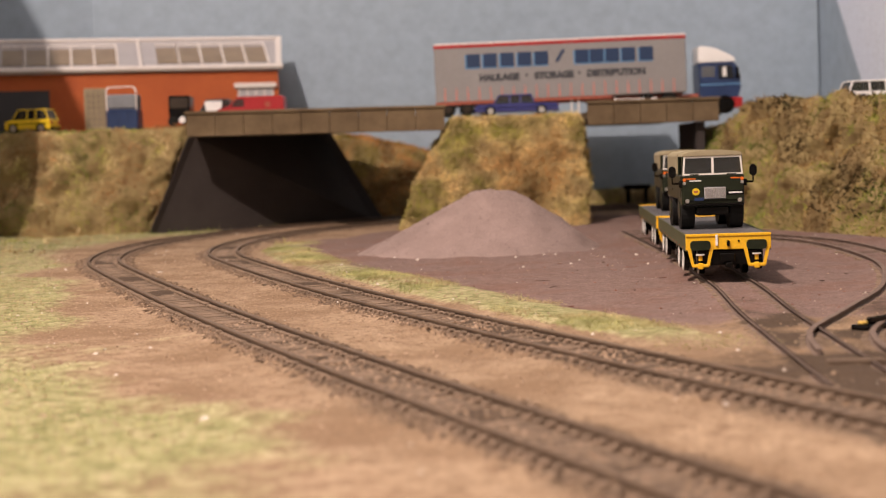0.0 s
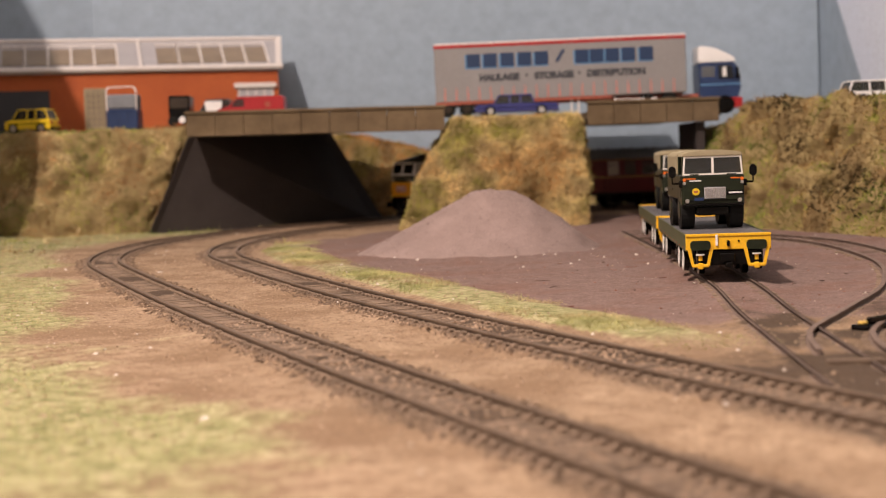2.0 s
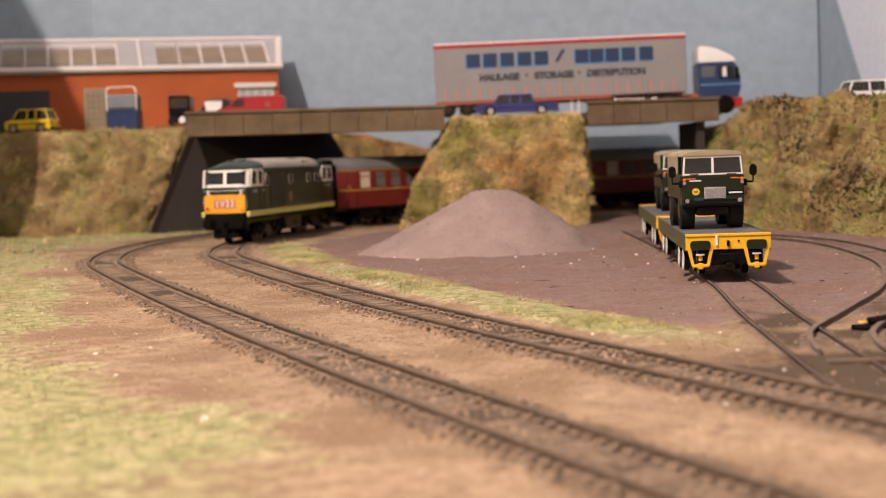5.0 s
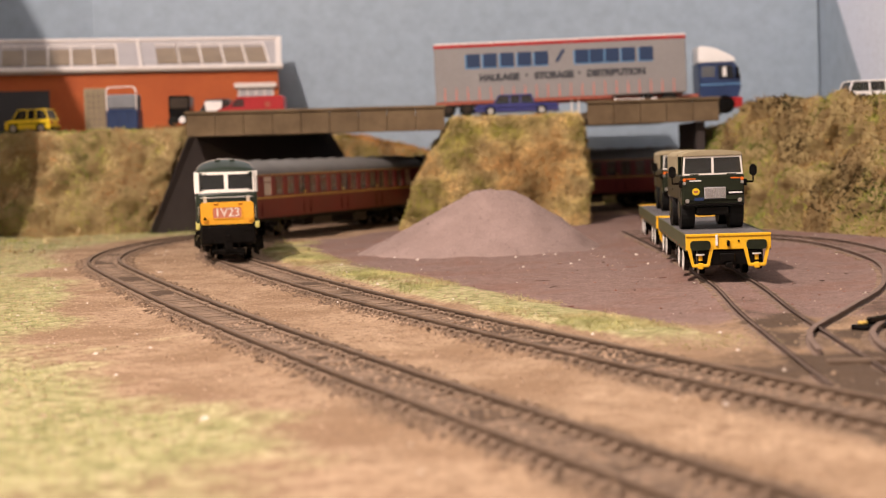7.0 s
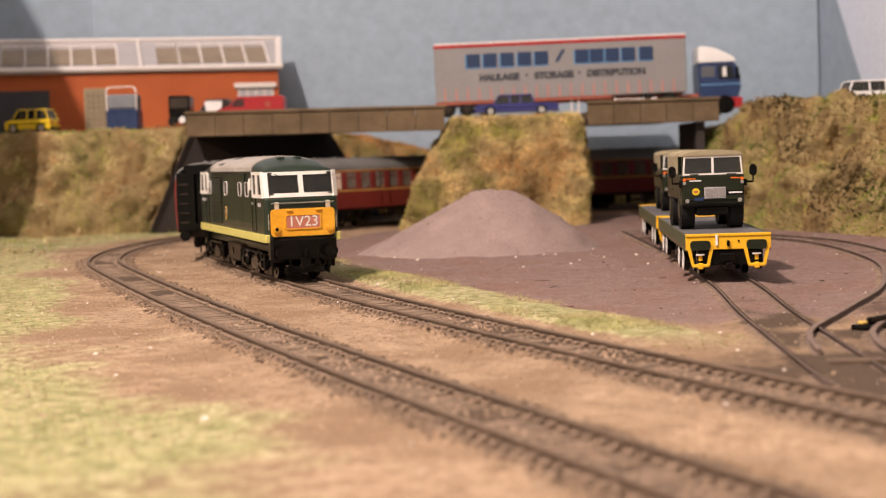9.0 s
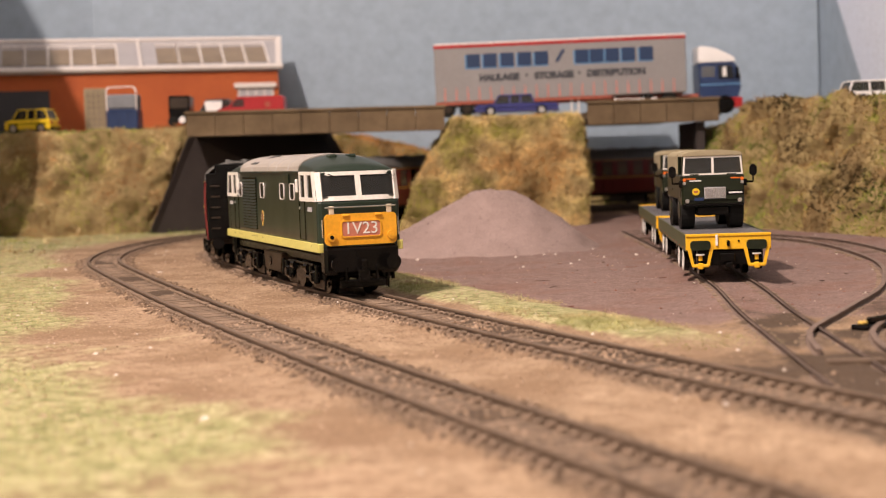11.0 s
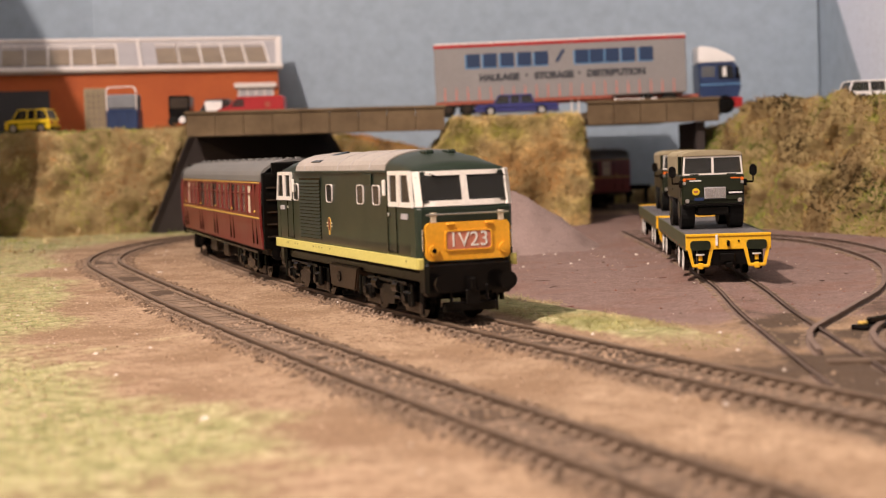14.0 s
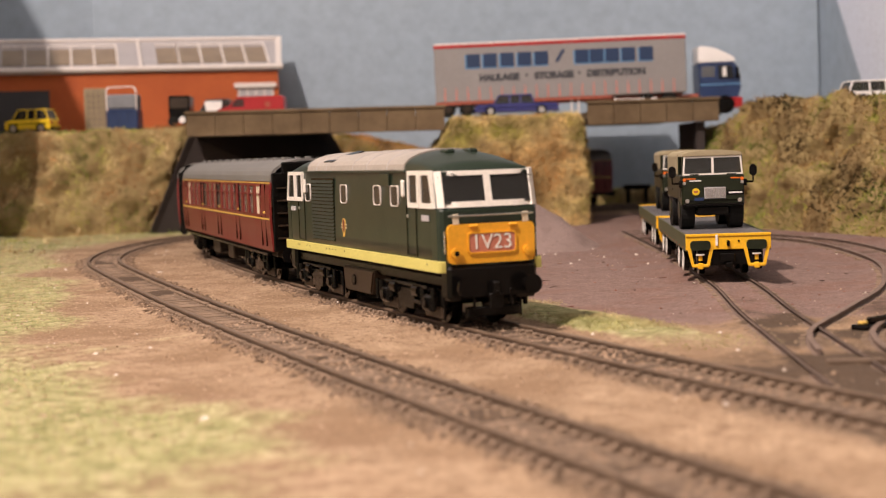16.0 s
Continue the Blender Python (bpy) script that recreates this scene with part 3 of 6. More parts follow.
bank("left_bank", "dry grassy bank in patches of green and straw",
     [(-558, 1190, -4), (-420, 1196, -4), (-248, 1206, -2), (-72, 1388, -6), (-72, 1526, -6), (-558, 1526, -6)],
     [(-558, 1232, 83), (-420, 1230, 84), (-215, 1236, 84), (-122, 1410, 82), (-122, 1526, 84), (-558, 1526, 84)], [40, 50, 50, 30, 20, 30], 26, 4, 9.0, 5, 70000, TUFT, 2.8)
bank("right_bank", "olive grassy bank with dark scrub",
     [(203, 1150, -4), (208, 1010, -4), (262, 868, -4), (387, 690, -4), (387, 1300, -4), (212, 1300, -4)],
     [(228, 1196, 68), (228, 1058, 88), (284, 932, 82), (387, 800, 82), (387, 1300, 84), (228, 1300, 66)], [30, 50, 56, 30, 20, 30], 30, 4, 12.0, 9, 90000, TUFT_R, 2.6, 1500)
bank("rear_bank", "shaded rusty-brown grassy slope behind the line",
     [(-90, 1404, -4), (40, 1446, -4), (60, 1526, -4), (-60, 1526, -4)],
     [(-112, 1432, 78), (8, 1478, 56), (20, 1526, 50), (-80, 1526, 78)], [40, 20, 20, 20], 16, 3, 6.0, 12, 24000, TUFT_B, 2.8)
bank("low_rear_bank", "low yellow-green strip behind the line",
     [(40, 1502, -4), (330, 1502, -4), (330, 1527, -4), (40, 1527, -4)],
     [(40, 1512, 12), (330, 1512, 12), (330, 1527, 14), (40, 1527, 14)], [40, 8, 20, 8], 6, 2, 3.0, 14, 4000, TUFT, 3.0)

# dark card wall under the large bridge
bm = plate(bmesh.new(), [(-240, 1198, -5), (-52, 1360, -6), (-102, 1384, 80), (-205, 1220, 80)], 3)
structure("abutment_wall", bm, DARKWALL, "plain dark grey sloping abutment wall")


# ---- bridges ----
def bridge(name, x0, x1, y0, y1, z0, z1, label):
    b = thing(name, label, "bridge", "road bridges", "structure")
    part("deck", boxes((x0, x1, y0 + 4, y1, z1 - 14.5, z1 - 8.5)), CONCRETE, b)
    n = max(2, int((x1 - x0) / 21))
    w = (x1 - x0) / n
    for i in range(n):
        part("girder_panel", boxes((x0 + i * w + 0.14, x0 + (i + 1) * w - 0.14, y0, y0 + 4, z0, z1 - 2.6), bevel=0.4), CONCRETE, b)
    part("coping", boxes((x0 - 1, x1 + 1, y0 - 1.6, y0 + 5, z1 - 2.5, z1), bevel=0.5), CONCRETE, b)
    part("rear_girder", boxes((x0, x1, y1, y1 + 4, z0 + 4, z1 - 8.5), bevel=0.4), CONCRETE, b)
    return b


big = bridge("large_bridge", -203, 5, 1190, 1376, 74.5, 94.8, "stained brown concrete road bridge on a low bank")
big.matrix_basis = Matrix.Translation((0.005, 0, 0.0948)) @ pose(0, 0, 0, 0, 0.45, 0) @ Matrix.Translation((-0.005, 0, -0.0948))
bridge("small_bridge", 120, 226, 1190, 1500, 74.5, 94.0, "short stained concrete road bridge over the siding")
structure("bridge_pier", boxes((209, 216, 1200, 1290, -4, 74.4), bevel=0.6), DARKWALL, "dark pier under the small bridge")

# gravel heap
bm = bmesh.new()
bmesh.ops.create_grid(bm, x_segments=90, y_segments=90, size=84)
for v in bm.verts:
    r = math.hypot(v.co.x / 1.0, v.co.y * 1.15)
    v.co.z = 42.0 * max(0, 1 - (r / 74) ** 1.12) ** 1.05 * (1 - 0.10 * math.exp(-((r) / 9) ** 2)) - 4
    v.co.z += 0.5 * noise.noise(v.co * 0.2) + 0.35 * noise.noise(v.co * 0.7) + 1.6 * noise.noise(v.co * 0.05) * (r < 74)
    v.co.x += 8 * math.sin(v.co.z * 0.06)
bmesh.ops.delete(bm, geom=[f for f in bm.faces if max(v.co.z for v in f.verts) < -3.9], context="FACES")
heap = part("gravel_mound", bm, HEAP, None, "conical mound of fine mauve gravel", smooth=True)
tagged(heap, category="mound")
put(heap, 22, 884, -0.5)


# ---- the train ----
LOCO_L, LOCO_W = 180.0, 17.0


def bogie(parent, x, wheelbase, r, name, body, springs=True):
    """A bogie under a vehicle: side frames, axle boxes, wheelsets."""
    b = new(name)
    b.parent = parent
    put(b, x, 0, 0)
    part("bogie_frame", boxes((-wheelbase / 2 - 8, wheelbase / 2 + 8, -13.8, -11.4, 5.5, 11.5), (-wheelbase / 2 - 8, wheelbase / 2 + 8, 11.4, 13.8, 5.5, 11.5),
                              (-5, 5, -13.8, 13.8, 6, 12.5), (-wheelbase / 2 - 8, -wheelbase / 2 - 5, -13, 13, 6, 9), bevel=0.6), body, b)
    for s in (-1, 1):
        for ax in (-wheelbase / 2, wheelbase / 2):
            bm = boxes((ax - 3.2, ax + 3.2, s * 13.6, s * 16.2, 4.2, 9.6), bevel=0.7)
            cyl(bm, (ax, s * 16.4, 7), "y", 1.7, 1.4, 12)
            part("axle_box", bm, body, b)
            for o in (-5.2, 5.2):
                part("spring", cyl(bmesh.new(), (ax + o, s * 14.8, 9), "z", 1.2, 5.0, 10), body, b)
        for o in (-1, 1):
            ax = o * wheelbase / 2
            part("guard_plate", boxes((ax - 7.5, ax + 7.5, s * 12.6, s * 13.6, 2.2, 6.4), bevel=0.4), FRAMEBROWN, b, "dusty brown lower plate")
            bm = cyl(bmesh.new(), (ax - o * 9.5, s * 15.0, 10.2), "x", 2.0, 5.0, 14)
            cyl(bm, (ax - o * 6.4, s * 15.0, 10.2), "x", 0.7, 3.0, 10)
            part("brake_cylinder", bm, body, b)
            part("damper", cyl(bmesh.new(), (ax + o * 6.6, s * 16.0, 8.6), "z", 0.8, 7.0, 10), body, b)
            part("sand_pipe", boxes((ax + o * 8.6, ax + o * 9.2, s * 12.8, s * 13.6, 1.8, 9.5), bevel=0.2), body, b)
        part("equaliser", boxes((-wheelbase / 2, wheelbase / 2, s * 15.0, s * 15.8, 11.2, 12.4), bevel=0.3), body, b)
        part("bolster_plate", prism(bmesh.new(), [(-6.5, 4), (6.5, 4), (8.5, 10.5), (-8.5, 10.5)], "y", s * 13.7, s * 15.4), body, b)
    for ax in (-wheelbase / 2, wheelbase / 2):
        bm = bmesh.new()
        cyl(bm, (0, 0, 0), "y", 1.3, 24, 10)
        for s in (-1, 1):
            cyl(bm, (0, s * 8.6, 0), "y", r, 2.6, 28)
            cyl(bm, (0, s * 7.1, 0), "y", r + 1.0, 0.8, 28)
            for k in range(6):
                a = k * math.pi / 3
                cyl(bm, (r * 0.55 * math.cos(a), s * 10.0, r * 0.55 * math.sin(a)), "y", r * 0.16, 0.5, 8)
        put(part("wheelset", bm, BLACK, b), ax, 0, r)
    return b


def buffer_pair(parent, x, sgn, z, spread=11.2, mat=None):
    for y in (-spread, spread):
        bm = bmesh.new()
        cyl(bm, (x + sgn * 2.6, y, z), "x", 1.9, 5.4, 14)
        cyl(bm, (x + sgn * 5.6, y, z), "x", 3.0, 1.1, 20)
        part("buffer", bm, mat or BLACK, parent)


def build_loco():
    loco = thing("diesel_locomotive", "dark green diesel locomotive with white cab windows and yellow nose panel", "locomotive")
    w = LOCO_W
    zb, zw, zc, zt = 18.0, 37.8, 49.4, 56.1     # sill, waist, cantrail, roof crown

    def section(x, half, crown, shoulder):
        """Half-rounded body section at x: sides, shoulder and arched roof."""
        pts = [(-half, zb)]
        pts += [(-half - 0.15, zb + 8), (-half, zw + 3), (-half + 0.5, shoulder - 1.2)]
        for i in range(1, 12):
            a = math.pi * i / 12
            pts.append((-(half - 0.7) * math.cos(a), shoulder + (crown - shoulder) * math.sin(a) ** 0.85))
        pts += [(half - 0.5, shoulder - 1.2), (half, zw + 3), (half + 0.15, zb + 8), (half, zb)]
        return [(x, y, z) for y, z in pts]

    h = LOCO_L / 2
    ends = [(h - 3.6, w - 0.5, zc - 0.4, zc - 0.9), (h - 6, w - 0.3, zc + 1.9, zc - 0.4), (h - 12, w - 0.1, zt - 3.4, zc), (h - 20, w, zt - 1.2, zc), (h - 30, w, zt, zc)]
    xs = ends + [(0, w, zt, zc)] + [(-a, b, c, d) for a, b, c, d in ends[::-1]]
    body = part("body", loft(bmesh.new(), [section(*a) for a in xs]), LOCOGREEN, loco, smooth=False)
    me = body.data
    me.polygons.foreach_set("use_smooth", [len(p.vertices) == 4 for p in me.polygons])
    # grey roof panel, with raised vents and a dark exhaust recess
    rings = []
    for x in (-h + 33, -h + 40, 0, h - 40, h - 33):
        r = []
        for i in range(15):
            a = math.pi * i / 14
            r.append((x, -(w - 0.5) * math.cos(a), zc + 0.4 + (zt - zc + 0.1) * math.sin(a) ** 0.85))
        r += [(x, q[1] * 0.97, q[2] - 0.8) for q in r[::-1]]
        rings.append(r)
    roof = part("roof_panel", loft(bmesh.new(), rings), LOCOROOF, loco, "weathered pale grey roof panel", smooth=False)
    for x in (-38, 8, 30):
        part("roof_hatch", prism(bmesh.new(), rounded(15, 9, 2, 3, x, 0), "z", zt - 0.3, zt + 0.7), LOCOROOF, roof)
    for x in (-44, -31, 2, 18, 40):
        seam = []
        for xx in (x - 0.22, x + 0.22):
            r = [(xx, -(w - 0.4) * math.cos(math.pi * i / 14), zc + 0.5 + (zt - zc + 0.14) * math.sin(math.pi * i / 14) ** 0.85) for i in range(15)]
            seam.append(r + [(xx, q[1] * 0.98, q[2] - 0.5) for q in r[::-1]])
        part("roof_seam", loft(bmesh.new(), seam), ROOFGREY, roof)
    for s in (-1, 1):
        bm = plate(bmesh.new(), [(-38, s * (w - 2.0), zc + 3.4), (-26, s * (w - 2.0), zc + 3.4), (-18, s * 5, zc + 7.0), (-26, s * 5, zc + 7.0)][::s], 0.6)
        part("exhaust_port", bm, BLACK, roof, "dark exhaust opening")
    for x in (-h + 25, h - 25):
        for y in (-4, 4):
            part("horn_cover", boxes((x - 3.2, x + 3.2, y - 1.6, y + 1.6, zt - 1.6, zt + 0.1), bevel=0.5), LOCOGREEN, loco)
    # stripe along both sides
    for s in (-1, 1):
        part("waist_stripe", boxes((-h + 0.8, h - 0.8, s * (w + 0.05), s * (w + 0.55), zb - 0.4, zb + 3.3), bevel=0.15), LIME, loco, "pale lime lower stripe")
        part("cantrail_gutter", boxes((-h + 30, h - 30, s * (w - 0.4), s * (w + 0.3), zc - 0.5, zc + 0.2), bevel=0.1), LOCOGREEN, loco)
        # louvre panel, towards the far end of the near side
        for x0 in ((-49.5, -19.8) if s < 0 else (19.8, 49.5),):
            gr = part("side_grille", boxes((x0[0], x0[1], s * (w + 0.05), s * (w + 0.25), 23, 47)), BLACK, loco, "louvred side grille")
            bm = bmesh.new()
            for i in range(17):
                z = 23.4 + i * 1.36
                prism(bm, [(s * (w + 0.25), z), (s * (w + 0.75), z), (s * (w + 0.25), z + 1.0)], "x", x0[0] + 0.4, x0[1] - 0.4)
            part("louvre", bm, LOCOGREEN, gr)
            part("small_grille", boxes((-s * 34, -s * 44, s * (w - 0.1), s * (w + 0.35), zc - 5, zc - 0.8), bevel=0.2), LOCOGREEN, loco)
        # small side windows with bright frames
        for x in (55, 7.5, -31, -49) if s > 0 else (-55, -7.5, 31, 49):
            win = part("side_window", prism(bmesh.new(), rounded(7.0, 6.2, 1.2, 3, x, 41.2), "y", s * (w - 0.3), s * (w + 0.22)), GLASS, loco)
            part("window_frame", frame_ring(bmesh.new(), rounded(7.6, 7.0, 1.3, 3, x, 41.2), rounded(7.0, 6.4, 1.1, 3, x, 41.2), "y", s * (w - 0.1), s * (w + 0.45)), TRIM, win, "bright metal frame")
        for x in (-71, -68.5, -58, -54, -31, -27, -23, -19, -8, 79):
            part("stripe_mark", boxes((s * -x - 0.3, s * -x + 0.3, s * (w + 0.4), s * (w + 0.62), zb + 1.6, zb + 2.2)), FRAMEBROWN, loco)
        # emblem: plain shapes
        em = part("emblem", prism(bmesh.new(), rounded(2.6, 5.2, 1.25, 4, 8.5 * s, 29.2), "y", s * w, s * (w + 0.3)), MAROON, loco, "small oval maroon and cream emblem")
        part("emblem_ring", frame_ring(bmesh.new(), rounded(3.0, 5.7, 1.45, 4, 8.5 * s, 29.2), rounded(2.6, 5.2, 1.25, 4, 8.5 * s, 29.2), "y", s * w, s * (w + 0.35)), GOLD, em)
        part("emblem_base", cyl(bmesh.new(), (8.5 * s, s * (w + 0.2), 26.2), "y", 1.0, 0.4, 12), GOLD, em)
        for o in (-1, 1):
            part("emblem_wing", boxes((8.5 * s + o * 1.9, 8.5 * s + o * 3.4, s * w, s * (w + 0.3), 29.6, 30.1), (8.5 * s + o * 1.9, 8.5 * s + o * 3.4, s * w, s * (w + 0.3), 28.4, 28.9)), CREAM, em)
        # cab doors and their handrails, numbers as a bar
        for e in (-1, 1):
            x = e * (h - 25)
            bm = frame_ring(bmesh.new(), [(x - 4.6, 22), (x + 4.6, 22), (x + 4.6, zw + 0.4), (x - 4.6, zw + 0.4)], [(x - 4.3, 22.3), (x + 4.3, 22.3), (x + 4.3, zw + 0.1), (x - 4.3, zw + 0.1)], "y", s * w, s * (w + 0.35))
            d = part("cab_door", bm, BLACK, loco, "cab door outline")
            part("door_handle", boxes((x - 3.4, x - 2.4, s * (w + 0.1), s * (w + 0.7), 34.2, 35.4), bevel=0.2), STEEL, d)
            part("number_bar", boxes((e * (h - 12.5) - 3.2, e * (h - 12.5) + 3.2, s * (w + 0.02), s * (w + 0.3), 33.6, 35.4)), ROOFGREY, loco)
            # white side-window frames of the cab: a tall quarter light and the door light
            for x0, x1, lean in ((h - 27.5, h - 17.0, 0), (h - 16.4, h - 4.0, 3.2)):
                o = [(e * x0, zw - 0.2), (e * x1, zw - 0.2), (e * (x1 - lean), zc + 0.1), (e * x0, zc + 0.1)]
                i = [(e * (x0 + 1.2), zw + 1.4), (e * (x1 - 1.8), zw + 1.4), (e * (x1 - 1.8 - lean * 0.7), zc - 1.3), (e * (x0 + 1.2), zc - 1.3)]
                fr = part("cab_side_frame", frame_ring(bmesh.new(), o, i, "y", s * (w - 0.8), s * (w + 0.55)), CABWHITE, loco, "white cab window frame")
                part("cab_side_pane", prism(bmesh.new(), i, "y", s * (w - 0.3), s * (w + 0.1)), GLASS, fr)
            part("cab_mirror", boxes((e * (h - 31.5) - 1, e * (h - 31.5) + 1, s * w, s * (w + 1), 41, 46.5), bevel=0.3), CABWHITE, loco)

    # both noses
    for e in (-1, 1):
        def nose(name, bm, mat, label="", parent=None, smooth=False):
            if e < 0:
                bmesh.ops.rotate(bm, verts=bm.verts, cent=(0, 0, 0), matrix=Matrix.Rotation(math.pi, 3, "Z"))
            return part(name, bm, mat, parent or loco, label, smooth=smooth)

        def bow(y):
            return 1.2 * (1 - (y / w) ** 2)
        # lower nose: a slightly bowed front with rounded corners
        rings = []
        ys = [-w, -w + 0.5, -w + 1.6, -10, -5, 0, 5, 10, w - 1.6, w - 0.5, w]
        for z, back in ((zb, 0.2), (zb + 1, 0.0), (zw - 1, 0.0), (zw, 0.5)):
            front = [(h - back - (2.0 if abs(y) > w - 0.1 else 0.7 if abs(y) > w - 0.8 else 0) - 1.2 + bow(y), y, z) for y in ys]
            rings.append(front + [(h - 8, w, z), (h - 8, -w, z)])
        nose("nose", loft(bmesh.new(), rings), LOCOGREEN)
        # windscreen surround, raked, with a centre pillar, and two panes
        def scr(y, t):
            return (h - 0.9 + bow(y) * 0.7 - 2.6 * t - (1.4 if abs(y) > w - 1 else 0), y, zw + (zc - 0.2 - zw) * t)
        bm = bmesh.new()
        def bar(y0, y1, t0, t1):
            n = 5
            for i in range(n):
                a, b = y0 + (y1 - y0) * i / n, y0 + (y1 - y0) * (i + 1) / n
                plate(bm, [scr(a, t0), scr(b, t0), scr(b, t1), scr(a, t1)], 1.2)
        bar(-w + 0.1, w - 0.1, 0.0, 0.16), bar(-w + 0.4, w - 0.4, 0.87, 1.0)
        for y0, y1 in ((-w + 0.1, -w + 2.0), (w - 2.0, w - 0.1), (-1.1, 1.1)):
            plate(bm, [scr(y0, 0), scr(y1, 0), scr(y1, 1), scr(y0, 1)], 1.3)
        sf = nose("windscreen_frame", bm, CABWHITE, "white windscreen surround")
        for y0, y1 in ((-w + 1.4, -0.7), (0.7, w - 1.4)):
            bm = bmesh.new()
            n = 5
            for i in range(n):
                a, b = y0 + (y1 - y0) * i / n, y0 + (y1 - y0) * (i + 1) / n
                q = [Vector(scr(a, 0.1)), Vector(scr(b, 0.1)), Vector(scr(b, 0.9)), Vector(scr(a, 0.9))]
                plate(bm, [v - Vector((0.5, 0, 0)) for v in q], 0.4)
            nose("windscreen_pane", bm, GLASS, "dark windscreen pane", sf)
            bm = bmesh.new()
            yy = y0 * 0.75 + y1 * 0.25 if y0 < 0 else y0 * 0.25 + y1 * 0.75
            plate(bm, [(scr(yy, 0.92)[0] + 0.5, yy - 0.3, scr(yy, 0.92)[2]), (scr(yy, 0.92)[0] + 0.5, yy + 0.3, scr(yy, 0.92)[2]), (scr(yy + 3, 0.78)[0] + 0.5, yy + 3.3, scr(yy, 0.8)[2]), (scr(yy + 3, 0.78)[0] + 0.5, yy + 2.7, scr(yy, 0.8)[2])], 0.4)
            nose("wiper", bm, BLACK, "", sf)
        # yellow panel, headcode box, lamps, lamp irons, handrail
        yp = bmesh.new()
        prism(yp, rounded(29.4, 12.4, 1.8, 4, 0, 26.4), "x", h - 1.0, h + 0.55)
        panel = nose("nose_panel", yp, YELLOW, "golden yellow warning panel")
        code = nose("headcode_box", prism(bmesh.new(), rounded(15.8, 6.0, 0.9, 3, 0, 26.6), "x", h, h + 0.75), BLINDRED, "pale red headcode box", panel)
        nose("headcode_rim", frame_ring(bmesh.new(), rounded(16.6, 6.8, 1.2, 3, 0, 26.6), rounded(15.6, 5.8, 0.9, 3, 0, 26.6), "x", h + 0.4, h + 1.0), YELLOW, "", panel)
        turn = Matrix(((0, 0, e, 0), (e, 0, 0, 0), (0, 1, 0, 0), (0, 0, 0, 1)))
        lettering("headcode", "1V23", 6.7, CABWHITE, panel, Matrix.Translation((e * (h + 0.78) * MM, 0, 26.6 * MM)) @ turn, 0.0)
        for y in (-12.3, 12.3):
            bm = cyl(bmesh.new(), (h + 0.9, y, 23.6), "x", 1.7, 1.2, 16)
            lampo = nose("marker_lamp", bm, YELLOW, "", panel)
            nose("lens", cyl(bmesh.new(), (h + 1.5, y, 23.6), "x", 0.8, 0.4, 12), BLACK if y * e < 0 else YELLOW, "", lampo)
        for y in (-6.2, 7.2):
            nose("top_bracket", boxes((h + 0.3, h + 1.4, y - 1.4, y + 1.4, 31.4, 32.4), bevel=0.3), YELLOW, "", panel)
        for y in (-11.8, 11.8):
            nose("lamp_bracket", boxes((h - 0.3, h + 0.6, y - 1.0, y + 1.0, 32.4, 35.8), bevel=0.2), CREAM)
        nose("handrail", cyl(bmesh.new(), (h + 0.6, 0, 35.2), "y", 0.28, 29, 8), STEEL)
        for y in (-15.6, 15.6):
            nose("side_rail", cyl(bmesh.new(), (h - 0.3, y, 27.0), "z", 0.25, 7, 8), STEEL)
        # buffer beam and gear
        for y in (-1, 1):
            nose("corner_stripe", boxes((h - 3.0, h - 0.35, y * (w - 1.8), y * (w + 0.3), zb - 0.4, zb + 3.2), bevel=0.3), LIME)
        nose("buffer_beam", boxes((h - 6, h + 0.9, -15.3, 15.3, 8.6, 19.8), bevel=1.2), BLACK, "black buffer beam")
        nose("coupling", boxes((h + 0.4, h + 4.2, -1.1, 1.1, 10.5, 14.5), (h + 2.2, h + 3.2, -2.4, 2.4, 5.5, 10.8), bevel=0.4), BLACK)
        nose("brake_pipe", boxes((h + 0.5, h + 1.5, -7.3, -6.3, 5, 12), (h + 0.5, h + 1.5, 5.3, 6.3, 5, 12), (h - 2, h + 1, -9, 9, 3.4, 6.5), bevel=0.35), BLACK)
        buffer_pair(loco, e * (h + 0.4), e, 13.2)
    # underframe, tanks, bogies
    part("underframe", boxes((-h + 6, h - 6, -13.5, 13.5, 12.5, 16.2), bevel=0.5), BLACK, loco)
    for s in (-1, 1):
        part("fuel_tank", prism(bmesh.new(), [(-16, 5.2), (14, 5.2), (18, 14), (-18, 14)], "y", s * 8, s * 15.2, 0.6), FRAMEBROWN, loco, "dusty brown fuel tank")
        bm = cyl(bmesh.new(), (-4, s * 15.4, 9.5), "y", 2.0, 0.8, 14)
        part("tank_cap", bm, BLACK, loco)
        part("steps", boxes((h - 30, h - 24, s * 13.8, s * 15.6, 6.0, 7.2), (h - 30, h - 24, s * 13.8, s * 15.6, 10.2, 11.2), (-h + 24, -h + 30, s * 13.8, s * 15.6, 6, 7.2), (-h + 24, -h + 30, s * 13.8, s * 15.6, 10.2, 11.2), bevel=0.2), BLACK, loco)
    b1 = bogie(loco, h - 38, 40, 7.2, "bogie", BLACK)
    b2 = bogie(loco, -h + 38, 40, 7.2, "bogie", BLACK)
    return loco, b1, b2


COACH_L = 285.0


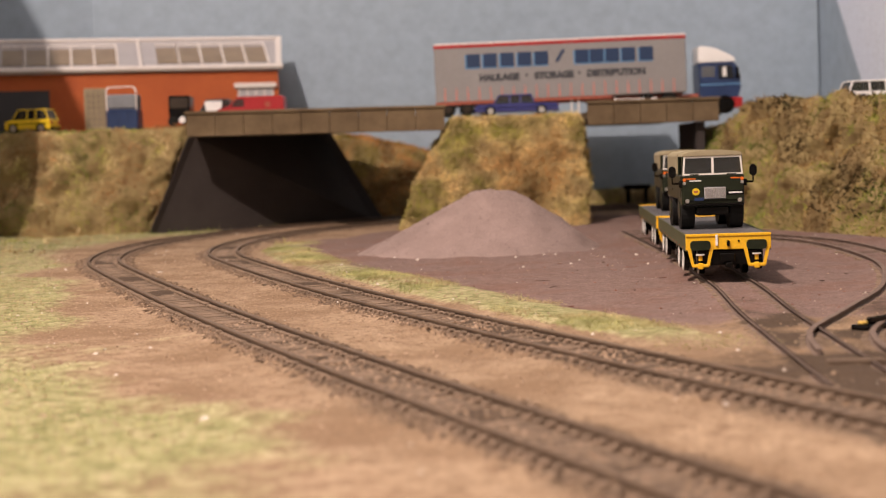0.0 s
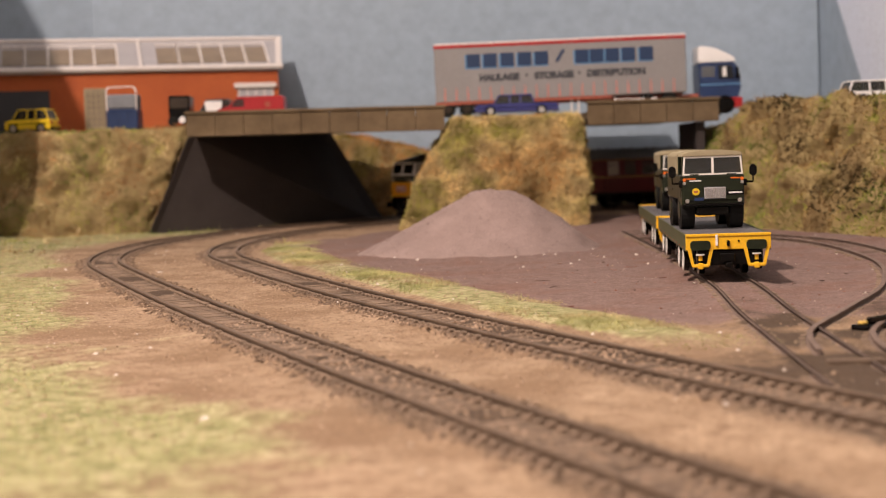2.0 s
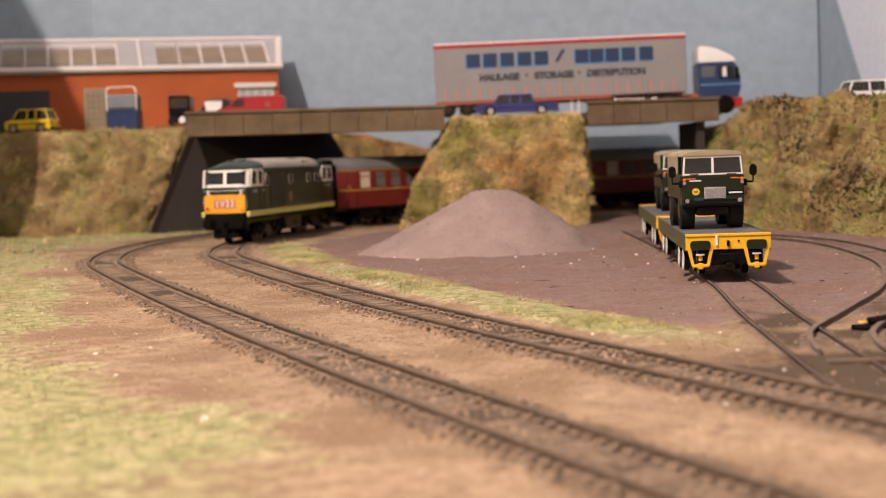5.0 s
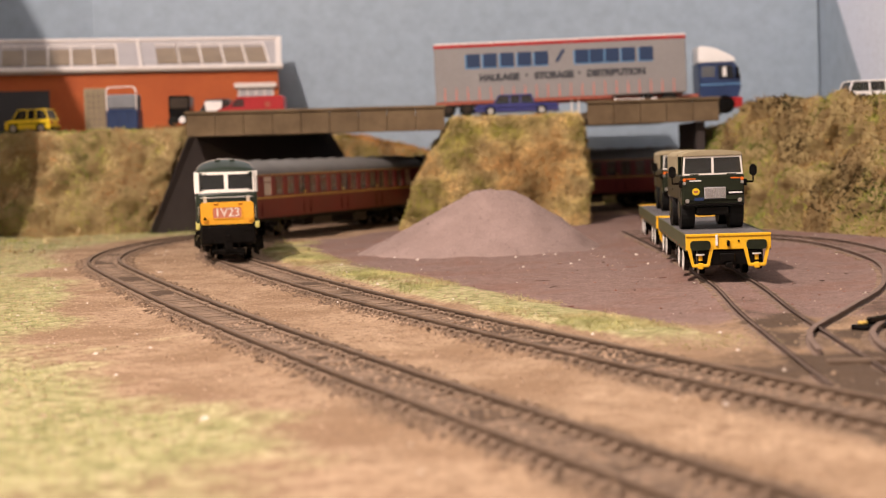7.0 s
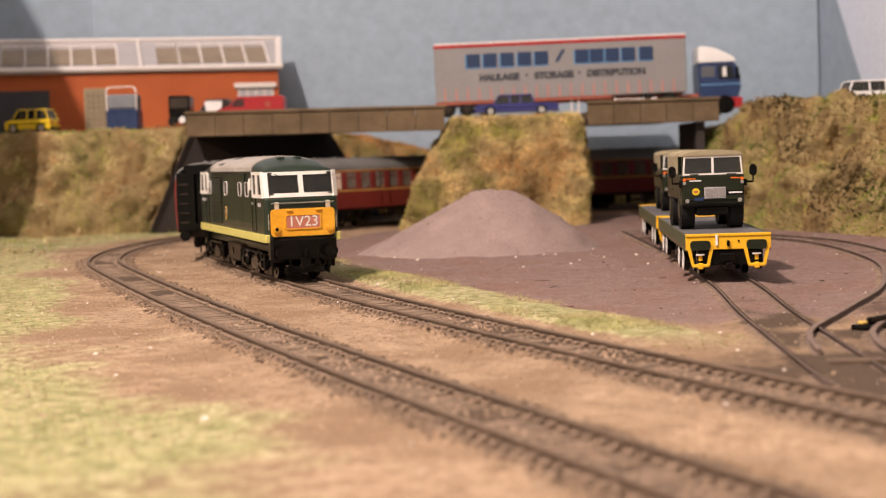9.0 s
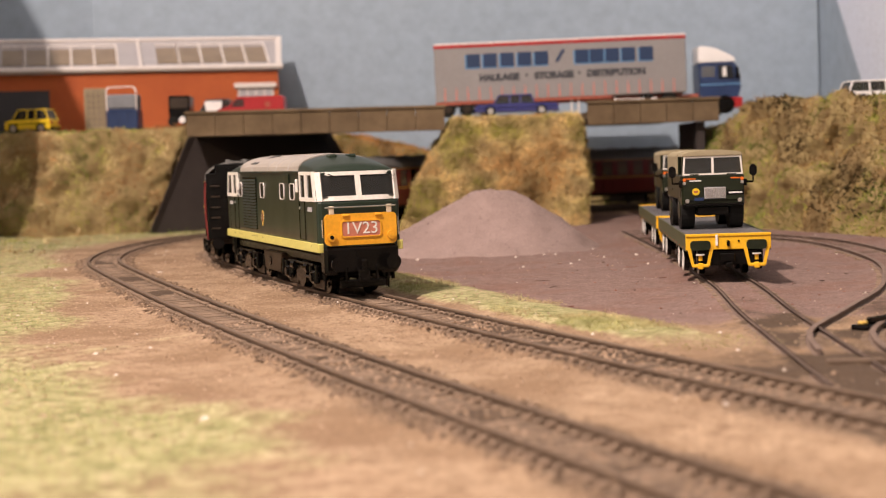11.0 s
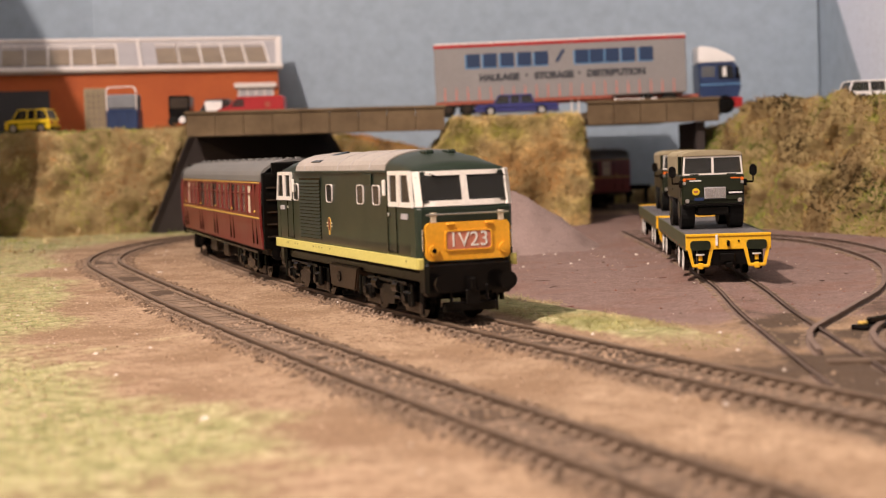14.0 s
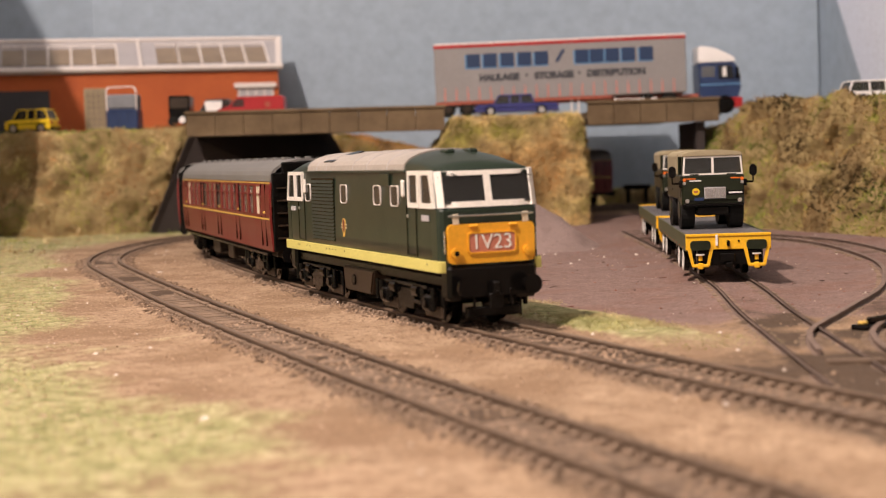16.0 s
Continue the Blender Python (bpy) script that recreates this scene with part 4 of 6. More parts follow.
def build_coach():
    coach = thing("passenger_coach", "maroon passenger coach with gold lining and a grey roof", "railway coach", "coaches of the train")
    h, w = COACH_L / 2, 17.6
    zb, zc, zt = 14.5, 46.0, 55.0
    for s in (-1, 1):
        prof = [(w - 0.9, zb), (w - 0.1, zb + 6), (w, zb + 14), (w - 0.4, zc - 4), (w - 1.2, zc), (w - 2.2, zc), (w - 1.6, zb)]
        # the side is built as a wall with real window openings: sill, top and posts
        slots = []
        x = -h + 24
        while x < h - 22:
            slots.append((x, x + 10.5))
            x += 16.2
        bm = bmesh.new()
        def strip(x0, x1, z0, z1, o=0.0):
            def yy(z):
                return w - 0.9 + 0.9 * min(1, (z - zb) / 12) - (1.0 * ((z - 38) / 8) ** 2 if z > 38 else 0)
            zs = [z0 + (z1 - z0) * i / 3 for i in range(4)]
            rings = [[(x0, s * yy(z), z) for z in zs] + [(x0, s * (yy(z) - 1.0), z) for z in zs[::-1]], [(x1, s * yy(z), z) for z in zs] + [(x1, s * (yy(z) - 1.0), z) for z in zs[::-1]]]
            loft(bm, rings)
        strip(-h, h, zb, 30.5), strip(-h, h, 43.2, zc)
        edge = -h
        for a, b in slots:
            strip(edge, a, 30.5, 43.2)
            edge = b
        strip(edge, h, 30.5, 43.2)
        side = part("coach_side", bm, MAROON, coach)
        for i, (a, b) in enumerate(slots):
            white = i in (0, len(slots) - 1)
            pane = part("window_pane", boxes((a - 0.2, b + 0.2, s * (w - 1.1), s * (w - 0.7), 30.2, 43.4)), CREAM if white else COACHGLASS, side)
            part("window_bar", boxes((a, b, s * (w - 0.75), s * (w - 0.2), 39.2, 39.8)), MAROON, pane)
        part("gold_line", boxes((-h + 1, h - 1, s * (w - 0.3), s * (w + 0.12), 28.4, 29.1), (-h + 1, h - 1, s * (w - 1.1), s * (w - 0.45), 44.4, 44.9)), GOLD, side, "gold lining")
        for x in (-h + 15, -h + 84, 0, h - 84, h - 15):
            seam = part("door_seam", boxes((x - 5.1, x - 4.95, s * (w - 0.6), s * (w + 0.06), zb + 2, 44), (x + 4.95, x + 5.1, s * (w - 0.6), s * (w + 0.06), zb + 2, 44)), BLACK, side)
            part("door_handle", boxes((x + 2.4, x + 4.0, s * (w - 0.2), s * (w + 0.6), 31, 32), bevel=0.2), GOLD, seam)
        part("footboard", boxes((-h + 10, h - 10, s * 15.2, s * 17.4, 12.4, 13.4)), BLACK, coach)
    # roof with shell vents
    rings = []
    for x in (-h, h):
        r = [(x, -(w - 0.6) * math.cos(math.pi * i / 16), zc - 0.6 + (zt - zc + 0.6) * math.sin(math.pi * i / 16) ** 0.8) for i in range(17)]
        rings.append(r + [(x, q[1] * 0.95, q[2] - 1.0) for q in r[::-1]])
    roof = part("roof", loft(bmesh.new(), rings), COACHROOF, coach, "mid grey arched roof")
    for i in range(12):
        x = -h + 16 + i * 22.4
        for y in (-4.5, 4.5):
            part("roof_vent", prism(bmesh.new(), rounded(3.6, 2.6, 1.0, 3, x + y, y), "z", zt - 1, zt + 0.9), COACHROOF, roof)
    # seats glimpsed behind the windows: one plain partition row, tables
    part("corridor_partition", boxes((-h + 3, h - 3, -3.0, -2.2, 17, 44), (-h + 3, h - 3, 2.2, 3.0, 17, 44)), CREAM, coach, "pale inner partition")
    part("interior_floor", boxes((-h + 2, h - 2, -15.5, 15.5, 15, 17)), FRAMEBROWN, coach)
    for i in range(9):
        x = -h + 34 + i * 26.5
        part("seat_back", boxes((x - 1.2, x + 1.2, -13.5, 13.5, 17, 33), bevel=0.6), CREAM if i % 2 else FRAMEBROWN, coach)
    for e in (-1, 1):
        end = part("coach_end", boxes((e * h - 0.9, e * h + 0.9, -w + 1.4, w - 1.4, zb, zc + 3), (e * h - 0.8, e * h + 0.8, -w + 6, w - 6, zc, zt - 1.4), bevel=0.5), BLACK, coach, "black coach end with steps")
        bm = frame_ring(bmesh.new(), rounded(15, 34, 2, 3, 0, 34), rounded(10, 29, 1.5, 3, 0, 34), "x", e * h, e * (h + 4.2))
        part("gangway", bm, BLACK, end)
        for z in (20, 25.5, 31, 36.5, 42):
            part("end_step", boxes((e * h, e * (h + 1.8), -14.2, -9.4, z, z + 0.7), (e * h, e * (h + 1.8), 9.4, 14.2, z, z + 0.7)), FRAMEBROWN, end)
        buffer_pair(coach, e * (h + 0.3), e, 12.8, 11.0)
    part("underframe", boxes((-h + 3, h - 3, -14, 14, 11.8, 14.6), (-40, -18, -15, 15, 5.5, 12), (10, 26, -15, -6, 5, 12), (18, 46, 6, 15, 6, 12), bevel=0.4), FRAMEBROWN, coach)
    part("truss_rod", boxes((-60, 60, -13.4, -12.6, 6.2, 7.0), (-60, 60, 12.6, 13.4, 6.2, 7.0)), BLACK, coach)
    return coach, bogie(coach, h - 44, 34, 6.2, "bogie", BLACK), bogie(coach, -h + 44, 34, 6.2, "bogie", BLACK)


LOCO = build_loco()
COACHES = [build_coach()]
for _ in range(2):
    c = copy_thing(COACHES[0][0], pose(0, 0, 0))
    COACHES.append((c, *[k for k in c.children if k.name.startswith("bogie")]))


# ---- flat wagons and the army trucks on them ----
def build_wagon():
    wagon = thing("flat_wagon", "flat wagon with yellow ends, olive sides and slate deck", "railway wagon", "flat wagons on the siding")
    ln, w, zt = 166.0, 17.3, 17.8
    part("deck", boxes((-ln, -0.8, -w + 0.6, w - 0.6, zt - 1.6, zt), bevel=0.2), DECK, wagon, "slate grey deck")
    for i in range(5):
        x = -8 - i * 36.0
        part("deck_seam", boxes((x - 0.2, x + 0.2, -w + 1, w - 1, zt - 0.1, zt + 0.06)), BLACK, wagon)
    for s in (-1, 1):
        part("side_sill", boxes((-ln, -0.8, s * (w - 0.7), s * w, zt - 6.6, zt + 0.3), bevel=0.2), OLIVEFLAT, wagon, "olive green side sill")
        part("solebar", boxes((-ln + 3, -3, s * (w - 4), s * (w - 3), 9.0, zt - 2)), BLACK, wagon)
        for i in range(9):
            x = -12 - i * 17.6
            part("side_rivet", cyl(bmesh.new(), (x, s * (w + 0.1), zt - 5.4), "y", 0.3, 0.4, 8), CODERED, wagon)
    for e, x in ((1, 0.0), (-1, -ln)):
        beam = part("end_beam", boxes((x - e * 0.9, x + e * 0.1, -w, w, zt - 6.0, zt + 0.5), bevel=0.25), WAGONYELLOW, wagon, "bright yellow end beam")
        part("top_lip", boxes((x - e * 1.0, x + e * 0.6, -w, w, zt - 0.5, zt + 0.6), bevel=0.15), WAGONYELLOW, beam)
        for y in (-11.4, 11.4):
            part("step_plate", prism(bmesh.new(), rounded(8.2, 3.9, 1.3, 3, y, zt - 4.1), "x", x + e * 0.1, x + e * 1.0), OLIVE, beam, "dark olive buffer plate")
            bm = bmesh.new()
            for s in (-1, 1):
                plate(bm, [(x + e * 0.4, y + s * 5.4, zt - 5.0), (x + e * 0.4, y + s * 3.9, zt - 5.0), (x + e * 0.4, y + s * 2.6, 6.0), (x + e * 0.4, y + s * 3.6, 5.2)] if s * e > 0 else
                      [(x + e * 0.4, y + s * 3.6, 5.2), (x + e * 0.4, y + s * 2.6, 6.0), (x + e * 0.4, y + s * 3.9, zt - 5.0), (x + e * 0.4, y + s * 5.4, zt - 5.0)], 1.1)
            box(bm, x - e * 0.8, x + e * 0.6, y - 3.5, y + 3.5, 4.6, 6.0, 0.35)
            box(bm, x - e * 0.8, x + e * 0.8, y - 1.1, y + 1.1, 3.9, 6.4, 0.3)
            part("step_hanger", bm, WAGONYELLOW, wagon, "yellow stirrup step")
            wh = part("brake_wheel", cyl(bmesh.new(), (x - e * 0.2, y, 9.9), "z", 1.8, 0.5, 16), CABWHITE, wagon, "white brake wheel")
            part("spindle", cyl(bmesh.new(), (x - e * 0.2, y, 8.6), "z", 0.8, 2.4, 10), WAGONYELLOW, wh)
        part("lamp_iron", boxes((x, x + e * 0.9, -5.2, -4.2, zt - 4.4, zt + 0.2), bevel=0.2), CARWHITE, beam)
        part("hook", boxes((x, x + e * 1.4, -0.7, 0.5, zt - 4.6, zt - 2.2), bevel=0.3), BLACK, beam)
        part("socket", cyl(bmesh.new(), (x + e * 0.2, 4.2, zt - 2.6), "x", 0.45, 0.5, 10), BLACK, beam)
        part("headstock", boxes((x - e * 4, x - e * 1, -12, 12, 5.4, 11.6), (x - e * 2, x + e * 1.2, -3.6, 2.6, 6.6, 10.4), bevel=0.4), BLACK, wagon)
        part("coupling", boxes((x - e * 3, x + e * 2.6, -1.4, 1.4, 4.6, 6.6), bevel=0.3), BLACK, wagon)
    part("frame", boxes((-ln + 4, -4, -9, 9, 9, zt - 1.7)), BLACK, wagon)
    for x in (-24, -45, -121, -142):
        for s in (-1, 1):
            wheel = part("wheel", cyl(bmesh.new(), (x, s * 9.0, 5.6), "y", 5.6, 2.4, 26), BLACK, wagon)
            part("rim", frame_ring(bmesh.new(), [(x + 5.5 * math.cos(i * math.pi / 12), 5.6 + 5.5 * math.sin(i * math.pi / 12)) for i in range(24)],
                                   [(x + 4.4 * math.cos(i * math.pi / 12), 5.6 + 4.4 * math.sin(i * math.pi / 12)) for i in range(24)], "y", s * 10.1, s * 10.5), CABWHITE, wheel, "white wheel rim")
            part("axle_guard", boxes((x - 4, x + 4, s * 12, s * 14, 4, 10.5), bevel=0.6), BLACK, wagon)
            # white-tyred outer wheels seen below the sill
            outer = part("outer_wheel", cyl(bmesh.new(), (x, s * 15.4, 6.2), "y", 4.6, 2.0, 22), BLACK, wagon)
            part("rim", frame_ring(bmesh.new(), [(x + 4.5 * math.cos(i * math.pi / 12), 6.2 + 4.5 * math.sin(i * math.pi / 12)) for i in range(24)],
                                   [(x + 3.2 * math.cos(i * math.pi / 12), 6.2 + 3.2 * math.sin(i * math.pi / 12)) for i in range(24)], "y", s * 16.3, s * 16.7), CABWHITE, outer)
    return wagon


def build_truck():
    """Forward-control army truck; x forward, nose at 0."""
    t = thing("army_truck", "dark green forward-control army truck with tan canvas tilt", "truck", "army trucks on the wagons")
    w = 13.6
    body = part("body", boxes((-15, -0.2, -w, w, 10.0, 24.0), (-56, -15, -w, w, 13.0, 24), bevel=0.7), OLIVE, t)
    part("front_apron", boxes((-0.4, 0.5, -w + 0.3, w - 0.3, 12.5, 23.6), bevel=0.4), OLIVE, body)
    part("bumper", boxes((-1, 0.9, -w + 0.2, w - 0.2, 10.2, 11.4), bevel=0.4), BLACK, t)
    # windscreen
    o = [(-w + 0.5, 23.8), (w - 0.5, 23.8), (w - 1.1, 32.0), (-w + 1.1, 32.0)]
    sf = part("windscreen_frame", frame_ring(bmesh.new(), o, [(-w + 1.2, 24.5), (w - 1.2, 24.5), (w - 1.8, 31.3), (-w + 1.8, 31.3)], "x", -0.9, 0.1), CABWHITE, t, "thin white windscreen frame")
    part("centre_pillar", boxes((-0.8, 0.2, -0.5, 0.5, 24, 31.8)), CABWHITE, sf)
    for y0, y1 in ((-w + 1.1, -0.4), (0.4, w - 1.1)):
        part("windscreen_pane", boxes((-0.6, -0.35, y0, y1, 24.2, 31.6)), TRUCKGLASS, sf)
    for y in (-8, 8):
        part("wiper", boxes((0.1, 0.35, y - 2, y + 2, 23.9, 24.3)), BLACK, sf)
    # cab interior glimpsed through the glass
    part("dashboard", boxes((-6, -1.2, -w + 1, w - 1, 21, 24.4), bevel=0.5), BLACK, t)
    for y in (-7, 7):
        part("cab_seat", boxes((-14, -11, y - 3.4, y + 3.4, 20, 28.5), bevel=1.0), GREYBLUE, t)
    part("cab_back", boxes((-17, -16, -w + 0.8, w - 0.8, 20, 32)), OLIVE, t)
    # tilt with a domed roof
    prof = [(-w + 0.2, 23.9), (-w + 0.2, 32.2)] + [(-(w - 0.6) * math.cos(math.pi * i / 10), 32.6 + 2.2 * math.sin(math.pi * i / 10) ** 0.6) for i in range(11)] + [(w - 0.2, 32.2), (w - 0.2, 23.9)]
    part("canvas_tilt", prism(bmesh.new(), prof, "x", -56, -17.5, 0.4), CANVAS, t, "tan canvas tilt")
    prof = [(-w + 0.5, 32.0)] + [(-(w - 0.5) * math.cos(math.pi * i / 10), 32.3 + 2.2 * math.sin(math.pi * i / 10) ** 0.6) for i in range(11)] + [(w - 0.5, 32.0)]
    part("cab_roof", prism(bmesh.new(), prof, "x", -17.5, 0.6, 0.3), CANVAS, t, "tan canvas cab roof")
    for s in (-1, 1):
        part("door", boxes((-15.5, -3, s * (w - 0.2), s * (w + 0.25), 14, 23.6), bevel=0.2), OLIVE, t)
        for x in (-16, -2.2):
            part("cab_post", boxes((x - 0.9, x + 0.7, s * (w - 1.2), s * (w - 0.4), 23.6, 32.2), bevel=0.2), OLIVE, t)
        for k, x in (("front", -10.5), ("rear", -44)):
            wh = part("tyre", cyl(bmesh.new(), (x, s * 10.6, 8.4), "y", 8.4, 5.8, 28), TYRE, t)
            part("hub", cyl(bmesh.new(), (x, s * 13.6, 8.4), "y", 3.8, 0.6, 18), OLIVE, wh)
            part("wheel_arch", boxes((x - 9.5, x + 9.5, s * 9, s * (w + 0.2), 16.6, 18), bevel=0.5), OLIVE, t)
        # mirrors on arms
        m = part("mirror", prism(bmesh.new(), rounded(3.2, 5.2, 1.5, 4, s * 17.6, 25.4), "x", -1.4, 0.2, 0.3), BLACK, t, "black oval wing mirror")
        part("mirror_arm", boxes((-1.2, -0.4, s * w, s * 17.6, 19.9, 20.8), (-1.2, -0.4, s * 17.3, s * 17.9, 20.2, 24), (-1.4, 0.1, s * (w - 0.6), s * (w + 1.2), 18.6, 21.6), bevel=0.2), BLACK, m)
        # lights
        part("headlight", cyl(bmesh.new(), (0.7, s * 11.4, 12.6), "x", 0.9, 0.6, 14), STEEL, t)
        part("sidelight", cyl(bmesh.new(), (0.7, s * 12.5, 20.4), "x", 0.7, 0.7, 12), STEEL, t)
        part("indicator", cyl(bmesh.new(), (0.7, s * 12.5, 21.9), "x", 0.75, 0.7, 12), ORANGE, t, "orange indicator lens")
        part("orange_strip", boxes((0.4, 0.8, s * 7.6, s * 11.6, 22.0, 22.5)), ORANGE, t)
    part("axle", boxes((-11.5, -9.5, -9, 9, 6.6, 9.4), (-45, -43, -9, 9, 6.6, 9.4), (-50, -4, -5, -3, 9, 13), (-50, -4, 3, 5, 9, 13), (-9, -1, -7, 7, 6.0, 10), bevel=0.5), BLACK, t)
    gr = part("grille", boxes((0.4, 0.9, -3.9, 5.4, 13.4, 18.4), bevel=0.15), ROOFGREY, t, "pale grey radiator grille")
    for i in range(15):
        part("grille_bar", boxes((0.9, 1.25, -3.7 + i * 0.62, -3.42 + i * 0.62, 13.6, 18.2)), STEEL, gr)
    part("round_badge", cyl(bmesh.new(), (0.7, -7.6, 16.6), "x", 1.6, 0.4, 20), CARYELLOW, t, "round yellow unit badge")
    part("badge_centre", boxes((0.85, 1.0, -8.5, -6.7, 16.2, 17.0)), CODERED, t)
    part("blue_plate", boxes((0.4, 0.8, -8.2, -4.2, 12.6, 14.0)), BLUE, t, "blue formation plate")
    pl = part("number_plate", boxes((0.4, 0.8, 5.9, 13.2, 15.0, 16.8)), BLACK, t, "black number plate")
    part("plate_bar", boxes((0.8, 0.95, 6.6, 12.5, 15.6, 16.2)), CARWHITE, pl)
    part("serial_bar", boxes((0.5, 0.75, -10.4, -5.2, 21.1, 21.6)), CARWHITE, t)
    return t


siding_line = spline(SIDING, 40)


def siding_at(y):
    i = min(range(1, len(siding_line) - 1), key=lambda k: abs(siding_line[k].y - y))
    d = siding_line[i - 1] - siding_line[i + 1]
    return siding_line[i], math.degrees(math.atan2(d.y, d.x))


# each stands with its front towards the turnout
def on_siding(ob, y, z, shift=0.0):
    (p, turn) = siding_at(y)
    return put(ob, p.x + shift, y, z, turn)


wagon = on_siding(build_wagon(), 602, 0)
wagon.matrix_basis = pose(116.8 * MM, 0.602, 0, 0, 0, -94.6)
wagon2 = copy_thing(wagon, pose(0.1302, 0.776, 0, 0, 0, -94.6))
truck = build_truck()
truck.matrix_basis = pose(0.1190, 0.645, 17.9 * MM, 0, 0, -92.5)
copy_thing(truck, pose(0.1402, 0.842, 17.9 * MM, 0, 0, -93.5))


# ---- up on the road: warehouse, lorry, cars ----
def build_warehouse():
    b = thing("warehouse", "orange brick warehouse with white-edged grey roof and skylights", "warehouse")
    x0, x1, y0, y1, zg, ze, zr = -520.0, -137.0, 1330.0, 1396.0, 82.0, 137.0, 169.0
    part("wall", boxes((x0, x1, y0, y0 + 4, zg, ze)), BRICKRED, b)
    part("end_wall", prism(bmesh.new(), [(y0 + 4, zg), (y1 - 4, zg), (y1 - 4, zr - 9), (y0 + 54, zr - 5), (y0 + 4, ze - 1)], "x", x1 - 12, x1 - 8), BRICKRED, b)
    part("corner_wall", boxes((x1 - 4, x1, y0 + 4, y1 - 4, zg, ze - 1)), BRICKRED, b)
    part("rear_wall", boxes((x0, x1, y1 - 4, y1, zg, ze)), BRICKRED, b)
    roof = part("roof", plate(bmesh.new(), [(x0 - 4, y0 - 4, ze + 1), (x1 + 3, y0 - 4, ze + 1), (x1 + 11, y0 + 52, zr), (x0 - 4, y0 + 52, zr)], 2.5), ROOFGREY, b, "pale grey ribbed roof")
    part("rear_roof", plate(bmesh.new(), [(x1 + 12, y1 + 1, zr - 9), (x0 - 4, y1 + 1, zr - 9), (x0 - 4, y0 + 52.2, zr), (x1 + 10, y0 + 52.2, zr)], 2.5), ROOFGREY, b)
    up = Vector((0, 56, zr - ze - 1)).normalized()
    nrm = Vector((0, -up.z, up.y))
    def on_roof(xa, xb, a, c, h0, h1):
        o = Vector((0, y0 - 4, ze + 1))
        bm = bmesh.new()
        return plate(bm, [Vector((xa, 0, 0)) + o + up * a + nrm * h1, Vector((xb, 0, 0)) + o + up * a + nrm * h1, Vector((xb, 0, 0)) + o + up * c + nrm * h1, Vector((xa, 0, 0)) + o + up * c + nrm * h1], h1 - h0)
    ln = math.hypot(56, zr - ze - 1)
    part("eaves_trim", on_roof(x0 - 4, x1 + 4, -1.5, 4.5, 0.1, 2.2), TRIM, roof, "white eaves trim")
    part("ridge_trim", on_roof(x0 - 4, x1 + 11, ln - 4.5, ln, 0.1, 2.2), TRIM, roof, "white ridge trim")
    part("verge_trim", plate(bmesh.new(), [Vector((xx, y0 - 4, ze + 1)) + up * a + nrm * 2.0 for xx, a in ((x1 - 2, 4.5), (x1 + 3.4, 4.5), (x1 + 10.5, ln - 4.5), (x1 + 5, ln - 4.5))], 1.9), TRIM, roof, "white verge trim")
    x = x1 - 8
    for k, n in enumerate((5, 5)):
        for i in range(n):
            pane = part("skylight", on_roof(x - 18.6, x, 12, ln - 20, 0.2, 0.9), SKYLIGHT, roof, "brown skylight pane")
            part("skylight_bar", on_roof(x - 0.4, x + 1.4, 8, ln - 12, 0.2, 1.9), TRIM, pane)
            x -= 19.8
        part("skylight_rail", on_roof(x + 1, x + 1 + 19.8 * n, ln - 14.6, ln - 12.2, 0.2, 1.6), TRIM, roof)
        part("skylight_end", on_roof(x + 19.4, x + 20.8, 8, ln - 12, 0.2, 1.9), TRIM, roof)
        x -= 34
        if k == 0:
            part("roof_bar", on_roof(x + 19, x + 21.5, 4.5, ln - 4.5, 0.2, 1.9), TRIM, roof)
    for i in range(60):
        xx = x1 - 13 - i * 6.2
        part("roof_rib", on_roof(xx - 0.35, xx + 0.35, 4.6, ln - 4.6, 0.05, 0.5), ROOFGREY, roof)
    for i in range(11):
        z = zg + 4 + i * 4.6
        part("brick_course", boxes((x0 + 1, x1 - 0.3, y0 - 0.35, y0 + 0.2, z, z + 4.1)), BRICKRED, b)
    # lattice door, window with white lintel, dark doorway
    door = part("lattice_door", boxes((-308, -289, y0 - 1.6, y0 - 0.4, zg, 123)), CANVAS, b, "tan latticed door")
    for i in range(4):
        part("door_slat", boxes((-306 + i * 4.4, -303 + i * 4.4, y0 - 2.4, y0 - 1.6, zg, 121)), SKYLIGHT, door)
    for i in range(7):
        part("door_bar", boxes((-307, -290, y0 - 2.8, y0 - 1.5, 88 + i * 5, 89.2 + i * 5)), CANVAS, door)
    win = part("window", boxes((-174, -142, y0 - 1.0, y0 - 0.4, 106, 121)), ROOFGREY, b)
    part("lintel", boxes((-177, -139.5, y0 - 4, y0 - 0.4, 120.5, 125), bevel=0.5), TRIM, win, "white lintel")
    for i in range(5):
        part("window_bar", boxes((-173.5 + i * 7.6, -172.5 + i * 7.6, y0 - 1.8, y0 - 1.0, 106, 120)), TRIM, win)
    part("dark_doorway", boxes((-420, -337, y0 - 1.2, y0 - 0.4, zg, 122)), INK, b, "dark roller doorway")
    return b


house = build_warehouse()
NEAR = Matrix.Translation(EYE) @ Matrix.Scale(1.075, 4) @ Matrix.Translation([-v for v in EYE])
house.matrix_basis = NEAR @ Matrix.Translation((-0.143, 1.335, 0)) @ pose(0, 0, 0, 0, 0, 14) @ Matrix.Translation((0.137, -1.330, 0))


